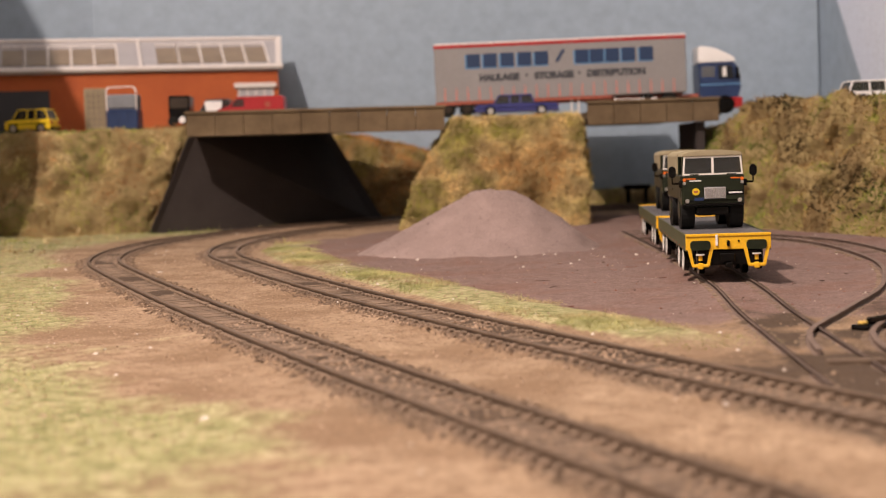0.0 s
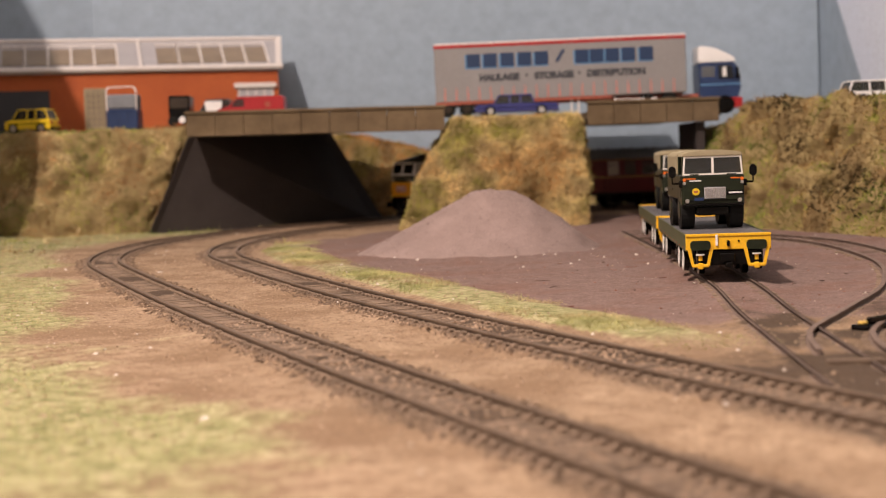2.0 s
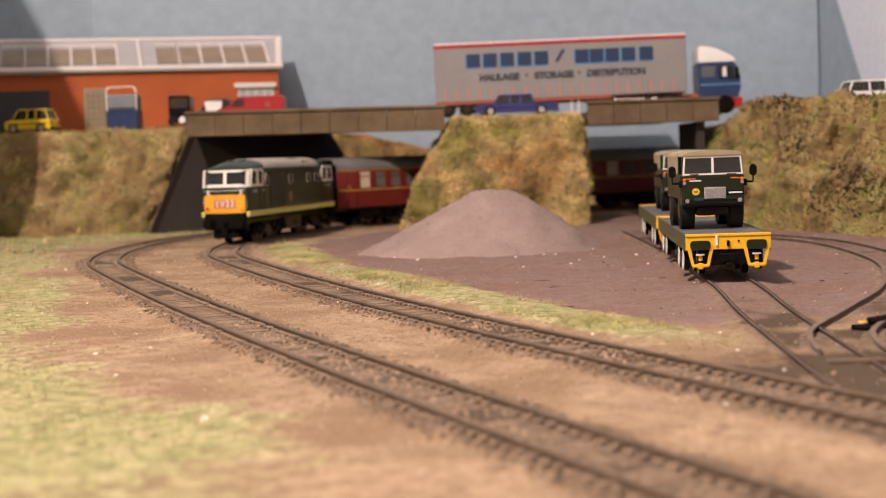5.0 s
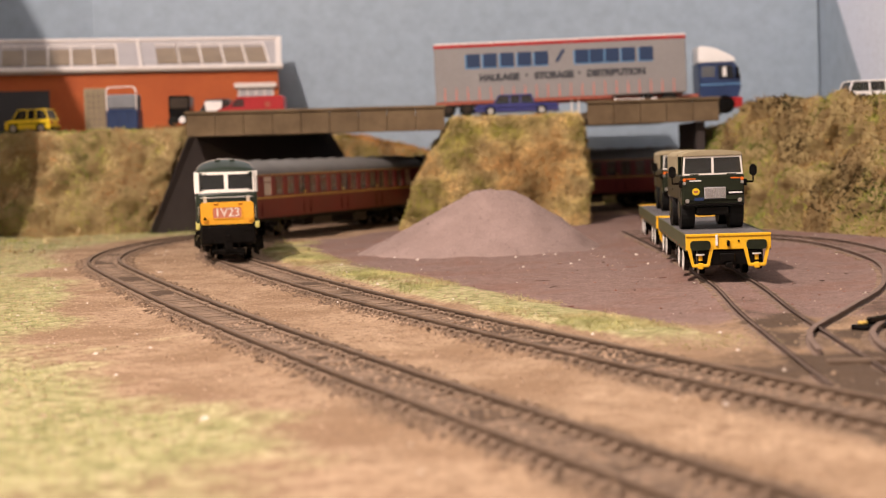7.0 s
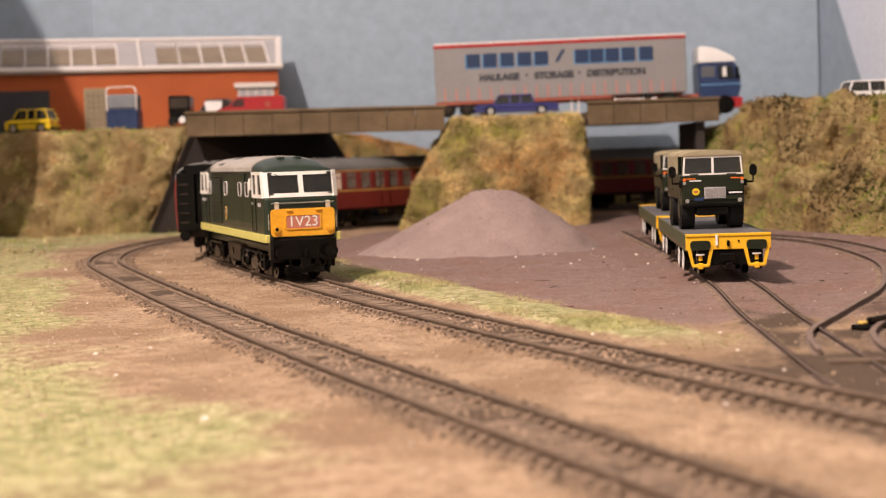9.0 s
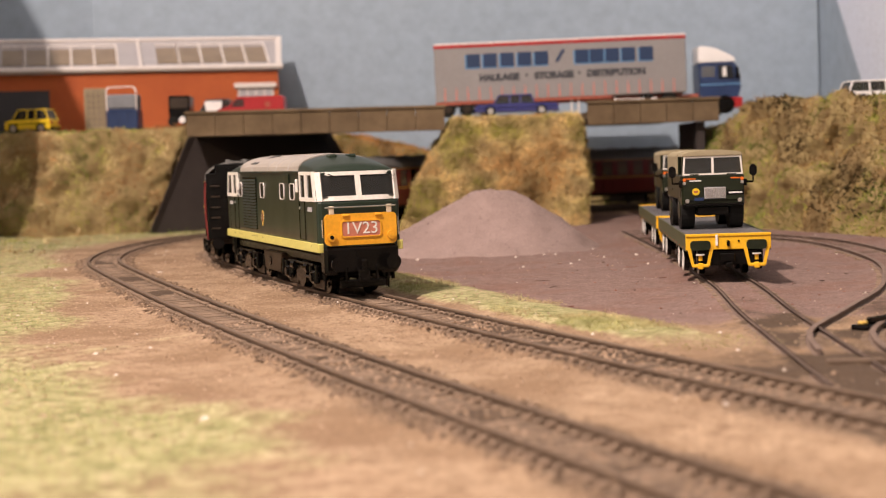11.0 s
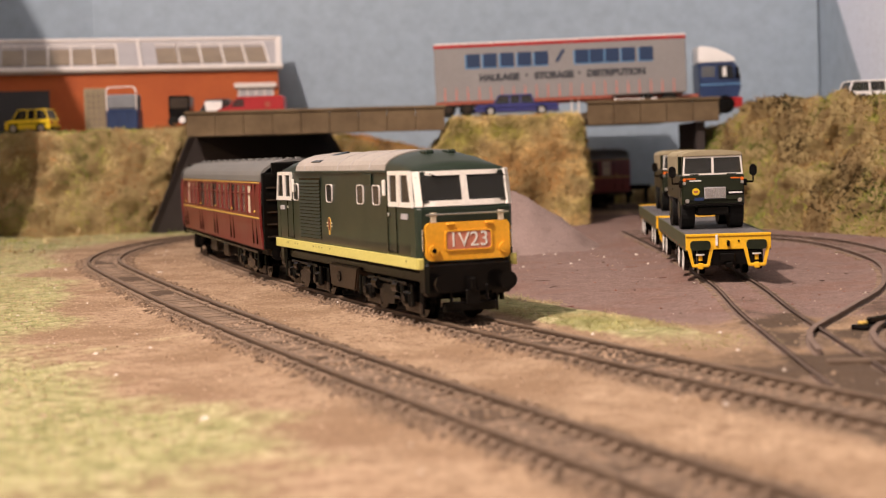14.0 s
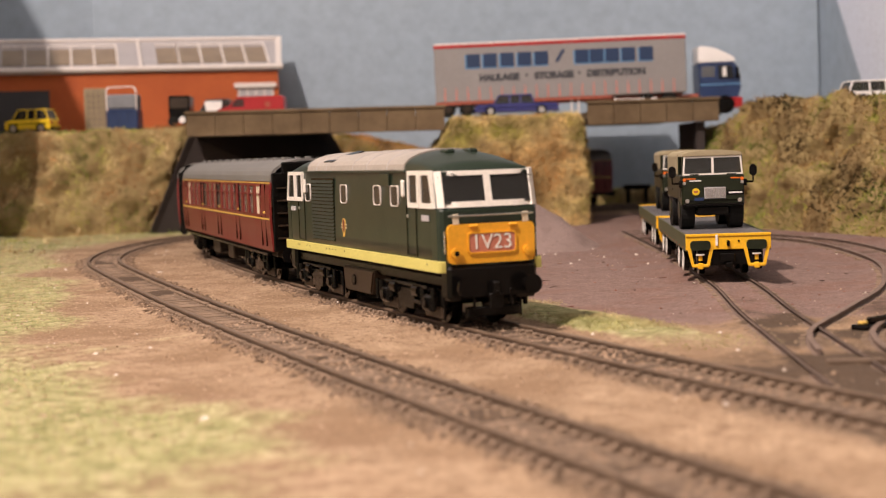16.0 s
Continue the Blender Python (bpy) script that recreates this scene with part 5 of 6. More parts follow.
def car(name, label, length, height, width, paint, roof_span, wheel_r, category="car", group="vehicles on the road"):
    """A car, nose at +x: lower body, glasshouse, bumpers, lamps, wheels."""
    c = thing(name, label, category, group)
    h, w = length / 2, width / 2
    sill, waist = wheel_r * 0.75, height * 0.58
    prof = [(-h, sill), (h, sill), (h + 0.3, waist * 0.72), (h - 1.5, waist * 0.93), (roof_span[1] + height * 0.28, waist), (roof_span[0] - height * 0.2, waist), (-h + 0.6, waist * 0.97), (-h - 0.2, waist * 0.7)]
    part("body", prism(bmesh.new(), prof, "y", -w, w, 0.7), paint, c)
    a, b = roof_span
    glass = []
    for s in (0.0, 1.0):
        k = w - 0.6 - 1.6 * s
        glass.append([(a - height * 0.17 * (1 - s), -k, waist + (height - waist) * s), (b + height * 0.25 * (1 - s), -k, waist + (height - waist) * s), (b + height * 0.25 * (1 - s), k, waist + (height - waist) * s), (a - height * 0.17 * (1 - s), k, waist + (height - waist) * s)])
    g = part("glasshouse", loft(bmesh.new(), glass), GLASS, c, "dark glazing")
    part("roof", boxes((a - 0.4, b + 0.4, -w + 2.0, w - 2.0, height - 0.9, height + 0.3), bevel=0.4), paint, g)
    for s in (-1, 1):
        n = 3
        for i in range(n + 1):
            x = a + (b - a) * i / n
            lean = height * (0.25 if i == n else -0.17 if i == 0 else 0.0)
            q = [(x - 0.55 + lean, s * (w - 0.5), waist), (x + 0.55 + lean, s * (w - 0.5), waist), (x + 0.55, s * (w - 2.05), height), (x - 0.55, s * (w - 2.05), height)]
            part("pillar", plate(bmesh.new(), q if s < 0 else q[::-1], 0.5), paint, g)
        for x in (-h * 0.6, h * 0.62):
            t = part("tyre", cyl(bmesh.new(), (x, s * (w - 1.2), wheel_r), "y", wheel_r, 2.6, 22), TYRE, c)
            part("hubcap", cyl(bmesh.new(), (x, s * (w + 0.15), wheel_r), "y", wheel_r * 0.6, 0.4, 16), STEEL, t)
        part("headlamp", boxes((h - 0.6, h + 0.5, s * w * 0.85, s * w * 0.5, waist * 0.62, waist * 0.85), bevel=0.2), STEEL, c)
        part("tail_lamp", boxes((-h - 0.4, -h + 0.6, s * w * 0.9, s * w * 0.6, waist * 0.62, waist * 0.88), bevel=0.2), RED, c)
        part("trim_strip", boxes((-h + 2, h - 2, s * w, s * (w + 0.25), waist * 0.66, waist * 0.72)), BLACK, c)
    for e in (-1, 1):
        part("bumper", boxes((e * h - 0.6, e * h + 0.9 * e + 0.6, -w + 0.4, w - 0.4, sill - 0.2, sill + 1.6), bevel=0.3), BLACK, c)
    return c


put(car("saloon_car", "indigo blue saloon car parked on the bank", 68, 17.0, 24, NAVY, (-12, 14), 4.2), 64, 1214, 84.6, 180 - 2)
put(car("yellow_car", "small yellow car parked by the warehouse", 40, 20, 22, CARYELLOW, (-15, 8), 4.2), -343, 1250, 84.5, 172)
put(car("white_estate", "white estate car with dark windows on the bank", 58, 17, 23, CARWHITE, (-24, 10), 4.0), 303.5, 1010, 78.0, 4)
def build_van():
    """Panel van, nose at +x: one tall box with a short raked bonnet."""
    v = thing("red_van", "plain red panel van beside the bridge", "van", "vehicles on the road")
    prof = [(-30, 3.5), (28, 3.5), (29, 9), (27, 12.2), (17, 14.0), (10.5, 21.5), (8, 22.6), (-29, 22.6), (-30, 21)]
    body = part("body", prism(bmesh.new(), prof, "y", -12, 12, 0.8), RED, v)
    part("windscreen", plate(bmesh.new(), [(16.6, -10.5, 14.6), (16.6, 10.5, 14.6), (10.9, 10, 21.2), (10.9, -10, 21.2)], 0.5), TRUCKGLASS, v)
    for s in (-1, 1):
        part("side_window", prism(bmesh.new(), [(4, 14.2), (15.2, 14.2), (10.2, 20.6), (4, 20.6)], "y", s * 11.9, s * 12.3), TRUCKGLASS, v)
        part("door_badge", prism(bmesh.new(), rounded(4.4, 5.0, 2.0, 4, -16, 15.5), "y", s * 11.9, s * 12.3), CODERED, body, "small round badge")
        for x in (-19, 19):
            t = part("tyre", cyl(bmesh.new(), (x, s * 10.8, 4.6), "y", 4.6, 2.6, 22), TYRE, v)
            part("hubcap", cyl(bmesh.new(), (x, s * 12.2, 4.6), "y", 2.6, 0.4, 16), STEEL, t)
        part("headlamp", boxes((28, 29.3, s * 10, s * 6.5, 8, 10.4), bevel=0.2), STEEL, v)
    part("bumper", boxes((28, 29.8, -11.5, 11.5, 3.6, 5.6), bevel=0.3), BLACK, v)
    return v


put(build_van(), -160, 1262, 87, 180)
pick = car("white_fronted_car", "dark car with a white side panel by the bridge", 36, 22, 22, INK, (-12, 6), 4.4)
part("white_door_panel", prism(bmesh.new(), [(-5.2, 8), (5.2, 8), (7.6, 19), (6.8, 20.5), (-6.8, 20.5), (-7.6, 19)], "y", 10.6, 11.6), CARWHITE, pick, "white side panel")
put(pick, -190.5, 1270, 86.5, 178)

# small truck seen from behind, dark, with one pale wheel
dark = thing("dark_cab", "black truck cab with a pale round wheel", "truck cab")
part("cab", boxes((-9, 9, -12, 12, 5, 26), bevel=1.2), BLACK, dark)
part("rear_window", boxes((-7.5, 7.5, -12.4, -11.8, 15, 24), bevel=0.3), FRAMEBROWN, dark)
for x in (-5.5, 5.5):
    tw = part("tyre", cyl(bmesh.new(), (x, -11, 4.4), "y", 4.4, 3, 20), TYRE, dark)
    if x > 0:
        part("hub", cyl(bmesh.new(), (x - 3, -12.8, 5.4), "y", 2.8, 0.8, 18), CARWHITE, tw)
put(dark, -219, 1264, 86.4)

# tipped container with a blue base and a grey sheet over a white hoop
skip = thing("sheeted_trailer", "blue trailer body with a grey sheet over a white hoop", "trailer")
part("tub", boxes((-15, 15, -12, 12, 2, 20), bevel=1.0), BLUE, skip)
for i in range(4):
    part("rib", boxes((-14 + i * 9, -12.6 + i * 9, -12.7, -11.8, 3, 19)), BLUE, skip)
part("sheet", boxes((-14.2, 14.2, -11.4, 11.4, 20, 33), bevel=1.5), GREYBLUE, skip, "grey tarpaulin sheet")
hoop = [(-14.5, 18), (-14.5, 36)] + [(-10.5 - 4 * math.cos(a * math.pi / 12), 36 + 4 * math.sin(a * math.pi / 12)) for a in range(1, 6)] + [(10.5 + 4 * math.sin(a * math.pi / 12), 36 + 4 * math.cos(a * math.pi / 12)) for a in range(0, 6)] + [(14.5, 36), (14.5, 18)]
inn = [(x * 0.93, z - (1.0 if z > 30 else 0)) for x, z in hoop]
part("hoop", frame_ring(bmesh.new(), hoop, inn, "y", -12.4, -11.2), TRIM, skip, "white hoop")
put(skip, -269.5, 1272, 83.5)
skip.scale = (0.9, 0.9, 0.97)


def build_lorry():
    t = thing("articulated_lorry", "silver curtain-sided articulated lorry with red edging and blue cab", "lorry")
    L, w = 211.0, 16.0
    z0, z1 = 12.0, 61.0
    trailer = part("trailer_body", boxes((0, L, -w, w, z0, z1 - 3.5), bevel=0.6), CURTAIN, t, "silver curtain side")
    part("roof", boxes((0, L, -w, w, z1 - 1.6, z1), bevel=0.5), TRIM, t)
    part("red_cantrail", boxes((-0.3, L + 0.3, -w - 0.4, w + 0.4, z1 - 4.0, z1 - 1.5), bevel=0.2), RED, t, "red top rail")
    part("red_sill", boxes((-0.2, L * 0.7, -w - 0.2, w + 0.2, z0 - 2.2, z0 + 0.2)), CODERED, t)
    for x in (113, 119, 150):
        part("landing_leg", boxes((x, x + 1.6, -w + 2, -w + 4, -0.5, 10), bevel=0.2), TRIM, t)
    part("side_rail", boxes((150, 186, -w + 0.5, -w + 1.5, 6.0, 8.5), bevel=0.3), TRIM, t)
    for i in range(21):
        x = 8 + i * 9.6
        st = part("curtain_strap", prism(bmesh.new(), [(x - 0.6, z0 + 1), (x + 0.6, z0 + 1), (x + 0.3, z0 + 12), (x - 0.3, z0 + 12)], "y", -w - 0.35, -w), SALMON, t, "red curtain strap")
    for i in range(1, 12):
        part("curtain_fold", boxes((i * 17.5 - 0.25, i * 17.5 + 0.25, -w - 0.12, -w + 0.2, z0 + 1, z1 - 5)), CURTAIN, t)
    # the owner's name, as plain blocks
    def glyph(x, shape, za=40.0, hh=11.4, ww=11.5):
        bm = bmesh.new()
        for (a, b, c, d) in shape:
            box(bm, x + a * ww, x + b * ww, -w - 0.45, -w, za + c * hh, za + d * hh)
        block = part("name_block", bm, LETTER, t, "plain blue block of a painted name")
        part("block_shade", boxes((x - 1.3, x + ww * 0.96, -w - 0.25, -w, za - 1.0, za + hh * 0.94)), NAMESHADE, block, "lighter blue shade of the block")
    slab = [(0, 1, 0, 1)]
    for i, x in enumerate((27, 41, 55.5, 70, 84)):
        glyph(x, slab)
    for i, x in enumerate((118, 130.5, 143.5, 157, 172)):
        glyph(x, slab)
    part("name_flourish", prism(bmesh.new(), [(101, 42), (104, 42), (110, 52), (107, 52)], "y", -w - 0.45, -w), LETTER, t)
    turn = Matrix(((1, 0, 0, 0), (0, 0, -1, 0), (0, 1, 0, 0), (0, 0, 0, 1)))
    for word, x in (("HAULAGE", 54), ("STORAGE", 100), ("DISTRIBUTION", 152)):
        lettering("trade_word", word, 7.4, INK, t, Matrix.Translation((x * MM, (-w - 0.2) * MM, 31 * MM)) @ turn, 0.5)
    for x in (77, 121):
        part("word_dot", cyl(bmesh.new(), (x, -w - 0.2, 32), "y", 1.2, 0.4, 12), INK, t)
    for x in (10, 26, 42, 178, 196):
        for s in (-1, 1):
            wh = part("tyre", cyl(bmesh.new(), (x, s * (w - 3.5), 6.4), "y", 6.4, 5, 24), TYRE, t)
            part("hub", cyl(bmesh.new(), (x, s * (w - 0.7), 6.4), "y", 3.2, 0.6, 16), FRAMEBROWN, wh)
    part("chassis", boxes((2, L - 2, -7, 7, 8, 12), (150, 222, -8, 8, 7, 10.5), bevel=0.3), CODERED, t)
    # cab with a roof deflector, on lower ground than the trailer
    c = part("cab", prism(bmesh.new(), [(220, 10), (252, 10), (255, 20), (254, 30), (250, 41), (220, 41)], "y", -w, w, 0.8), BLUE, t, "blue cab")
    part("deflector", prism(bmesh.new(), [(219.5, 40.8), (251, 40.8), (251, 44), (246, 47.5), (234, 53.0), (222, 55.5), (220, 54.5)], "y", -w + 0.6, w - 0.6, 1.0), CARWHITE, c, "white roof deflector")
    part("cab_skirt", boxes((222, 233, -w - 0.3, w + 0.3, 6, 11.5), (249, 255.8, -w - 0.3, w + 0.3, 2.5, 11.5), (231, 251, -w - 0.3, w + 0.3, 9.8, 12.0), bevel=0.7), RED, c, "red lower cab")
    part("cab_window", prism(bmesh.new(), [(236, 27), (249.5, 27), (247.5, 38.5), (236, 38.5)], "y", -w - 0.3, -w + 0.2), GLASS, c)
    part("cab_window", boxes((222, 233, -w - 0.2, -w + 0.2, 29, 38), bevel=0.2), CLEAR, c)
    part("cab_stripe", boxes((220.5, 254.5, -w - 0.25, -w + 0.2, 22.0, 23.2)), NAMESHADE, c, "pale blue stripe")
    part("pillar_trim", boxes((239.5, 243, -w - 0.5, -w + 0.2, 29, 37), bevel=0.3), CARWHITE, c)
    part("windscreen", prism(bmesh.new(), [(254.2, 27), (255.4, 27), (251.4, 39), (250.2, 39)], "y", -w + 1.2, w - 1.2), GLASS, c)
    part("cab_mirror", boxes((250, 253, -w - 3, -w - 0.8, 27, 36), bevel=0.5), BLACK, c)
    for s in (-1, 1):
        wh = part("tyre", cyl(bmesh.new(), (241, s * (w - 2), 5.4), "y", 6.4, 4.5, 24), TYRE, c)
        part("wheel_arch", cyl(bmesh.new(), (241, s * (w - 0.5), 5.6), "y", 7.8, 1.6, 24), BLACK, c)
    c.matrix_basis = pose(0.0015, 0, -0.0055)
    return t


put(build_lorry(), -1.5, 1258, 86.2, 0, 0, -0.62)

# dark timber buffer stop behind the line
stop = thing("buffer_stop", "dark weathered timber buffer stop behind the line", "buffer stop")
part("beam", boxes((-14, 14, -3, 3, 16, 21), bevel=0.6), BLACK, stop)
for x in (-9, 9):
    part("post", boxes((x - 2, x + 2, -2, 2, 0, 17), bevel=0.4), BLACK, stop)
    part("brace", plate(bmesh.new(), [(x - 1.5, 2, 15), (x + 1.5, 2, 15), (x + 1.5, 20, 0), (x - 1.5, 20, 0)], 2.5), BLACK, stop)
put(stop, 199, 1498, -3)


# ---- scatter: grass fibres, chips of stone ----
def scatter_grass():
    rng = np.random.RandomState(31)
    def pick(weight, n):
        k = rng.choice(len(weight), n, p=weight / weight.sum())
        return np.stack([GX[k] + rng.uniform(-1.5, 1.5, n), GY[k] + rng.uniform(-1.5, 1.5, n), GZ[k]], 1)
    up = np.array([0, 0, 1.0])
    seen = (np.abs(GX) < 60 + GY * 0.34)
    p = pick(GSTRIP * np.clip(3.2 * field(GX, GY, 24, 8) - 1.25, 0, 1), 26000)
    blade_mesh("grass_strip", p, np.tile(up, (len(p), 1)), 1.5, GRASS, None, rng, 1.3, 0.07, "pale green static grass beside the line")["category"] = "grass"
    near = np.clip(GMOSS, 0, 1) * seen * (GMOSS > 0.55) * (1 - GSTRIP) * (field(GX, GY, 30, 9) > 0.3)
    p = pick(near, 30000)
    blade_mesh("grass_verge", p, np.tile(up, (len(p), 1)), 1.2, GRASS, None, rng, 1.5, 0.14, "short pale green scatter grass")["category"] = "grass"
    p = pick(np.clip(GMOSS - 0.3, 0, 1) * seen * (GY > 980) + 1e-9, 9000)
    blade_mesh("grass_rough", p, np.tile(up, (len(p), 1)), 3.4, TUFT, None, rng, 0.8, 0.13, "straw coloured rough grass by the bank")["category"] = "grass"


def scatter_chips(name, count, lo, hi, material, seed, weight, label):
    """Loose stone chips: squashed, turned tetra-like stones in one mesh."""
    rng = np.random.RandomState(seed)
    k = rng.choice(len(weight), count, p=weight / weight.sum())
    base = np.array([[1, 0, -0.3], [-0.6, 0.9, -0.3], [-0.6, -0.9, -0.3], [0.1, 0.1, 0.9], [0.4, -0.6, 0.5]])
    tri = np.array([[0, 1, 3], [1, 2, 3], [0, 3, 4], [3, 2, 4], [2, 0, 4], [0, 2, 1]])
    size = lo + (hi - lo) * rng.rand(count) ** 3
    a = rng.rand(count) * 2 * np.pi
    v = base[None] * size[:, None, None] * (0.6 + 0.6 * rng.rand(count, 5, 1))
    x = v[..., 0] * np.cos(a)[:, None] - v[..., 1] * np.sin(a)[:, None] + (GX[k] + rng.uniform(-2, 2, count))[:, None]
    y = v[..., 0] * np.sin(a)[:, None] + v[..., 1] * np.cos(a)[:, None] + (GY[k] + rng.uniform(-2, 2, count))[:, None]
    z = v[..., 2] * 0.7 + GZ[k][:, None] + 0.12 * size[:, None]
    co = np.stack([x, y, z], -1).reshape(-1, 3) * MM
    f = (np.arange(count)[:, None, None] * 5 + tri[None]).reshape(-1, 3)
    me = bpy.data.meshes.new(name)
    me.from_pydata(co.tolist(), [], f.tolist())
    me.materials.append(material)
    tagged(new(name, me), label, "stones", kind="stuff")


D1, D2 = np.abs(off_line("outer", GX, GY)), np.abs(off_line("inner", GX, GY))
IN_VIEW = (np.abs(GX) < 60 + GY * 0.34) * (GY < 1250) * 1.0
BESIDE = IN_VIEW * (((D1 > 10.2) & (D1 < 15.5)) | ((D2 > 10.2) & (D2 < 15.5)))
SANDCHIP = surface("sand_chips", (0.26, 0.165, 0.10), (0.50, 0.36, 0.25), 0.9, 400, 1500, 0.3, spread=0.12)
DARKCHIP = surface("dark_ballast", (0.12, 0.080, 0.052), (0.27, 0.185, 0.125), 0.9, 300, 1500, 0.3, spread=0.12)
scatter_grass()
scatter_chips("ballast_chip", 12000, 0.4, 1.35, DARKCHIP, 41, BESIDE, "dark ballast crumbs along the sleeper ends")
scatter_chips("track_crumb", 5200, 0.3, 1.0, SANDCHIP, 46, IN_VIEW * (GY < 520) * ((D1 < 13) | (D2 < 13)), "pale crumbs of dirt between the rails")
scatter_chips("sand_grain", 26000, 0.25, 0.7, SANDCHIP, 42, IN_VIEW * (D1 > 9.5) * (D2 > 9.5) * (1 - 0.97 * np.clip(GASH, 0, 1)) * (1 - (GY < 560) * (off_line("inner", GX, GY) < -12) * 0.8), "coarse sandy grains")
scatter_chips("ash_grain", 3500, 0.2, 0.6, surface("ash_grains", (0.17, 0.105, 0.085), (0.38, 0.27, 0.235), 0.9, 400, 1500, 0.3, spread=0.12), 45, IN_VIEW * np.clip(GASH, 0, 1) + 1e-9, "fine mauve ash grains")
scatter_chips("pale_chip", 420, 0.35, 1.4, PALE, 43, IN_VIEW, "pale loose stone chips")
scatter_chips("red_crumb", 700, 0.25, 0.9, surface("red_earth_crumb", (0.18, 0.07, 0.045), (0.30, 0.13, 0.09), 0.9, 300, 1500, 0.3), 44, IN_VIEW * GASH + 1e-9, "reddish crumbs on the ash")


def litter(name, count, seed, material, label):
    """Thin broken twigs lying on the ash, each a bent three-sided sliver."""
    rng = random.Random(seed)
    bm = bmesh.new()
    keep = np.flatnonzero((GASH > 0.8) & (GY < 760) & (GX < 190) & (GX > 20))
    for _ in range(count):
        k = keep[rng.randrange(len(keep))]
        a, ln, r = rng.uniform(-1.4, 1.4), rng.uniform(1.5, 9.0) * rng.random() + 1.2, rng.uniform(0.12, 0.3)
        rings = []
        for i in range(4):
            u = i / 3 - 0.5
            c = Vector((GX[k] + math.cos(a) * ln * u, GY[k] + math.sin(a) * ln * u + 0.8 * math.sin(u * 5 + a), GZ[k] + 0.2))
            rr = r * (1 - 1.2 * abs(u))
            rings.append([c + Vector((0, rr * math.cos(q), rr * math.sin(q))) for q in (0.4, 2.5, 4.6)])
        loft(bm, rings)
    tagged(part(name, bm, material, None, label, "stuff"), category="litter")


litter("twig_litter", 26, 61, surface("dark_twig", (0.05, 0.028, 0.02), (0.11, 0.06, 0.04), 0.9, 300, 1500, 0.3), "dark broken twigs on the ash")
litter("rusty_litter", 16, 62, surface("rusty_sliver", (0.22, 0.07, 0.04), (0.34, 0.13, 0.08), 0.9, 300, 1500, 0.3), "rust-red slivers on the ash")


def grain_heap():
    """Grains lying on the heap's face, as part of the heap."""
    rng = np.random.RandomState(51)
    co = np.zeros(len(heap.data.vertices) * 3)
    heap.data.vertices.foreach_get("co", co)
    v = co.reshape(-1, 3) / MM
    v = v[v[:, 2] > -2]
    n = 9000
    p = v[rng.randint(0, len(v), n)] + rng.uniform(-0.9, 0.9, (n, 3)) * [1, 1, 0.1]
    r = 0.18 + 0.4 * rng.rand(n, 1, 1) ** 3
    base = np.array([[1, 0, -0.4], [-0.6, 0.9, -0.4], [-0.6, -0.9, -0.4], [0.1, 0.1, 0.9]])
    q = (p[:, None] + base[None] * r * (0.6 + 0.7 * rng.rand(n, 4, 1))).reshape(-1, 3) * MM
    f = (np.arange(n)[:, None, None] * 4 + np.array([[0, 1, 3], [1, 2, 3], [2, 0, 3]])[None]).reshape(-1, 3)
    me = bpy.data.meshes.new("gravel_grain")
    me.from_pydata(q.tolist(), [], f.tolist())
    me.materials.append(surface("heap_grains", (0.17, 0.12, 0.105), (0.42, 0.315, 0.28), 0.95, 500, 1500, 0.3, spread=0.12))
    g = tagged(new("gravel_grain", me), kind="stuff")
    g.parent = heap


grain_heap()


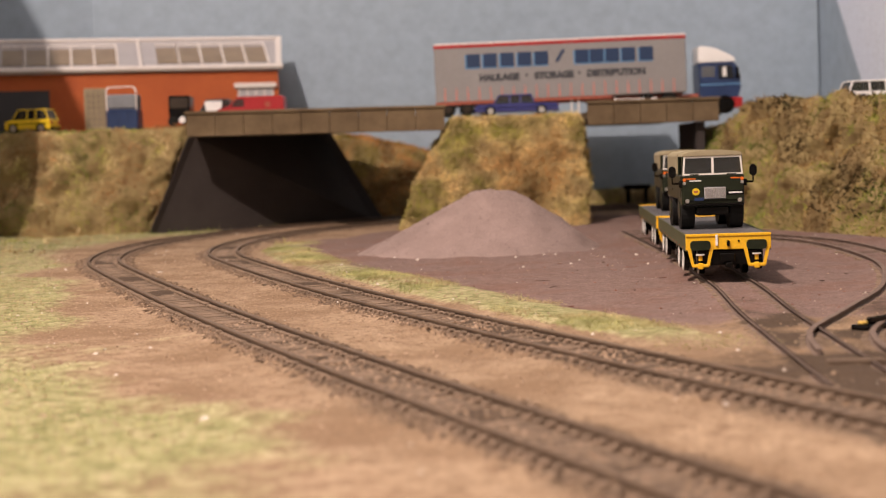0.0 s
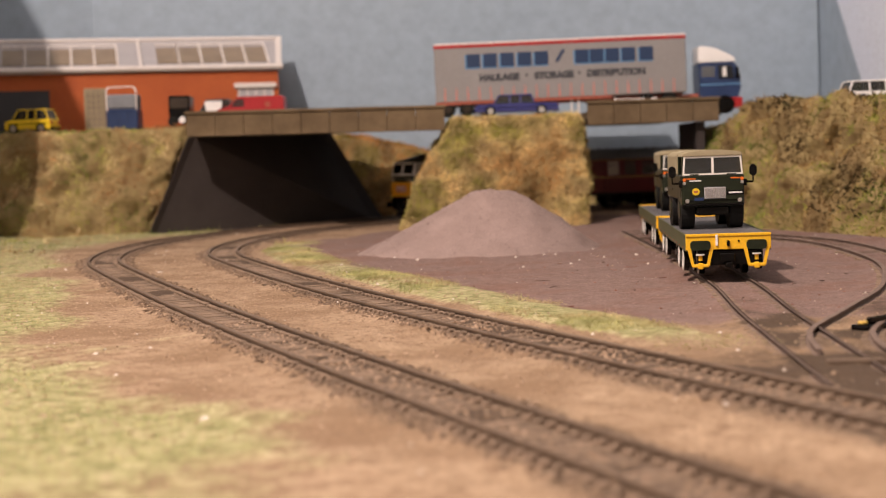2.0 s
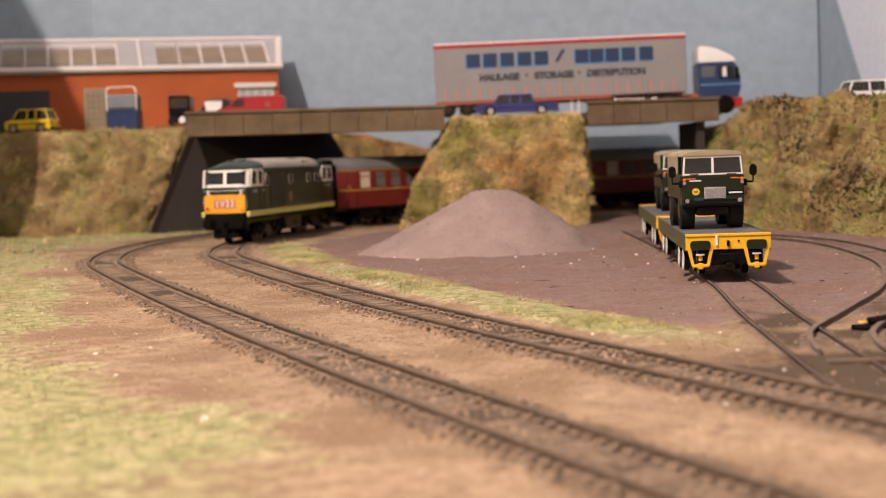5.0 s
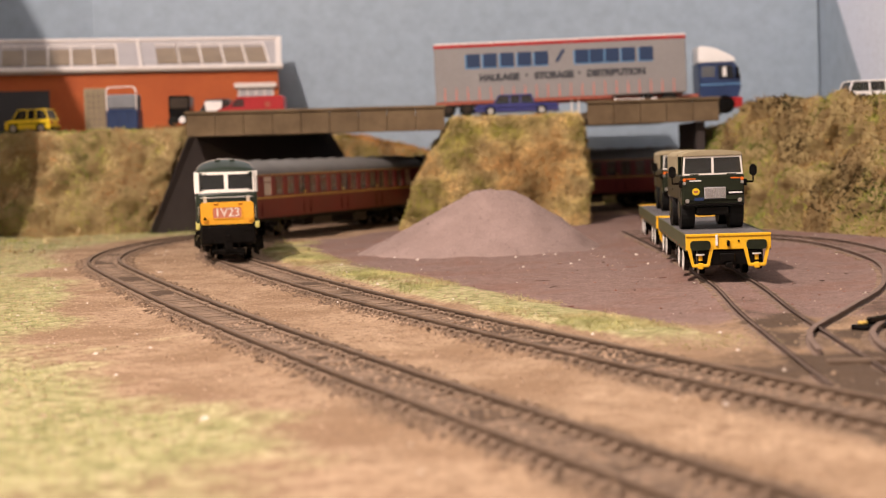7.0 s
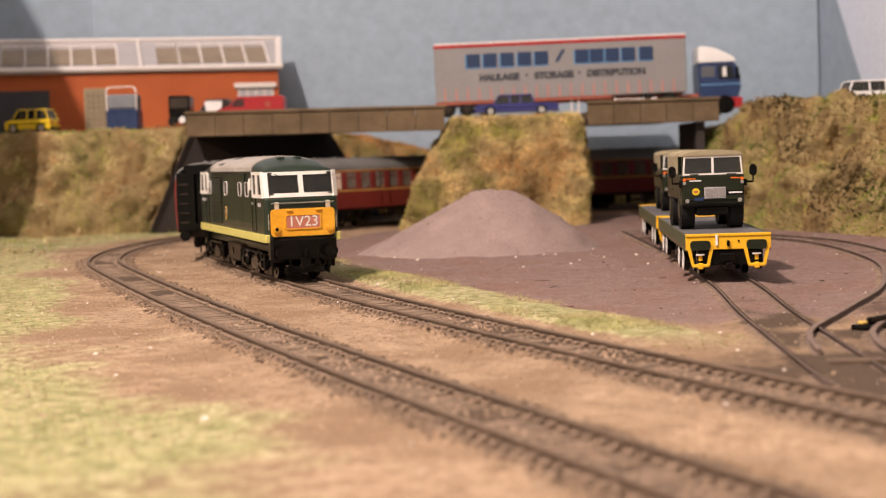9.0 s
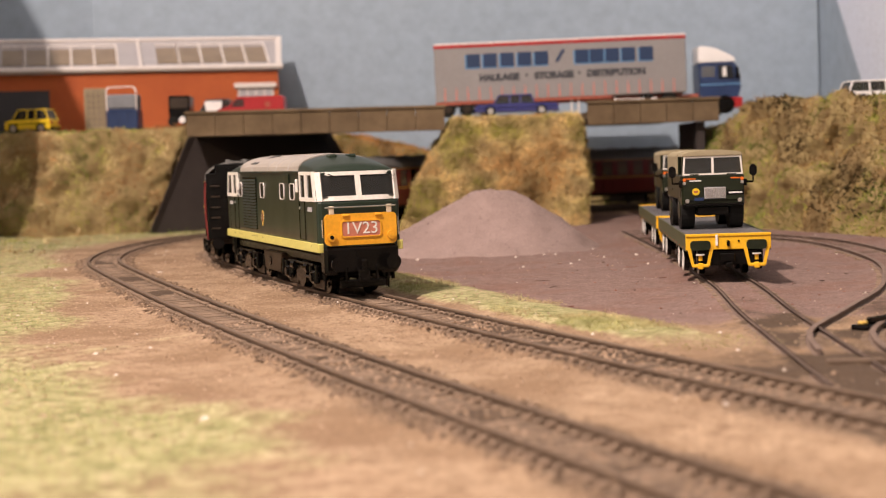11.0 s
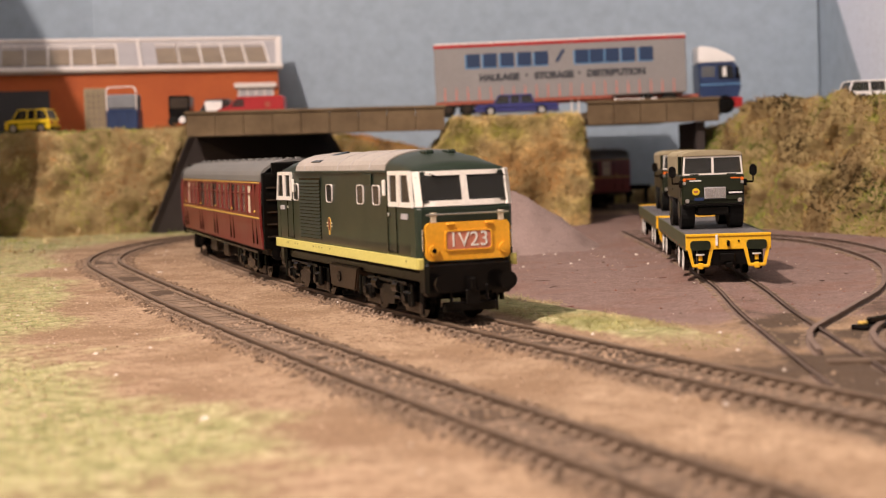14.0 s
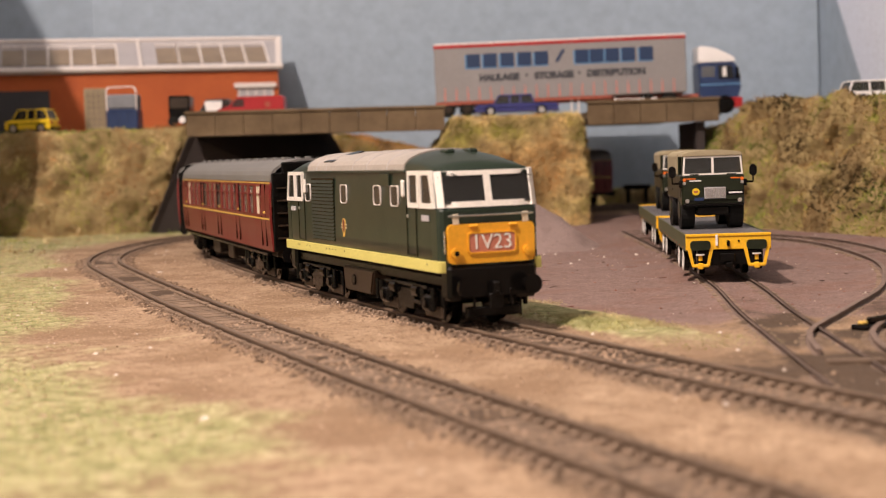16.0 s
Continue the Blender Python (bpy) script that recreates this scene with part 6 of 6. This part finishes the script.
# ---- what moves: the train, by arc length of the locomotive's nose along the inner line ----
RUN = [(0.0, -742), (0.5, -676), (1.0, -616), (1.4, -551), (2.0, -451), (2.5, -400), (3.0, -346), (3.5, -297), (4.0, -247), (4.2, -228), (4.8, -171), (5.5, -107), (6.3, -38),
       (6.5, -20), (7.0, 25), (7.5, 73), (8.0, 119), (8.5, 158), (9.0, 188), (9.5, 212), (10.0, 234), (10.7, 264), (11.3, 290), (11.5, 298), (12.0, 318),
       (12.5, 337), (13.0, 356), (13.5, 372), (14.0, 387.5), (14.5, 399), (15.0, 404.5), (15.5, 406), (16.0, 406)]
FIRST_COACH, COACH_PITCH = 203.0, 297.5


def nose_at(t):
    ts, ss = zip(*RUN)
    return float(np.interp(t, ts, ss))


def stance(front, length, pivot):
    """Pose of a vehicle whose bogies follow the line, and the turn of each bogie against it."""
    (a, ha), (b, hb) = line("inner", front - pivot), line("inner", front - length + pivot)
    d = a - b
    turn = math.atan2(d.y, d.x)
    mid = (a + b) / 2
    def rel(x):
        return math.degrees((x - turn + math.pi) % (2 * math.pi) - math.pi)
    return pose(mid.x * MM, mid.y * MM, 0, 0, 0, math.degrees(turn)), rel(ha), rel(hb)


def motions():
    times = [i * 0.25 for i in range(65)]
    fleet = [(LOCO, 0.0, LOCO_L, 38.0)] + [(c, FIRST_COACH + i * COACH_PITCH, COACH_L, 44.0) for i, c in enumerate(COACHES)]
    for (body, b1, b2), back, length, pivot in fleet:
        rows = [(t, *stance(nose_at(t) - back, length, pivot)) for t in times]
        h = length / 2
        walk(body, [(t, m) for t, m, _, _ in rows])
        walk(b1, [(t, pose((h - pivot) * MM, 0, 0, 0, 0, a)) for t, _, a, _ in rows])
        wheelbase, r = (40, 7.2) if body is LOCO[0] else (34, 6.2)
        for bog in (b1, b2):
            for wheel in [k for k in bog.children if k.name.startswith("wheelset")]:
                ax = math.copysign(wheelbase / 2, wheel.matrix_basis.translation.x) * MM
                walk(wheel, [(i / 15, pose(ax, 0, r * MM, 0, math.degrees((nose_at(i / 15) - nose_at(0)) / r), 0)) for i in range(241)])
        walk(b2, [(t, pose((pivot - h) * MM, 0, 0, 0, 0, b)) for t, _, _, b in rows])


motions()
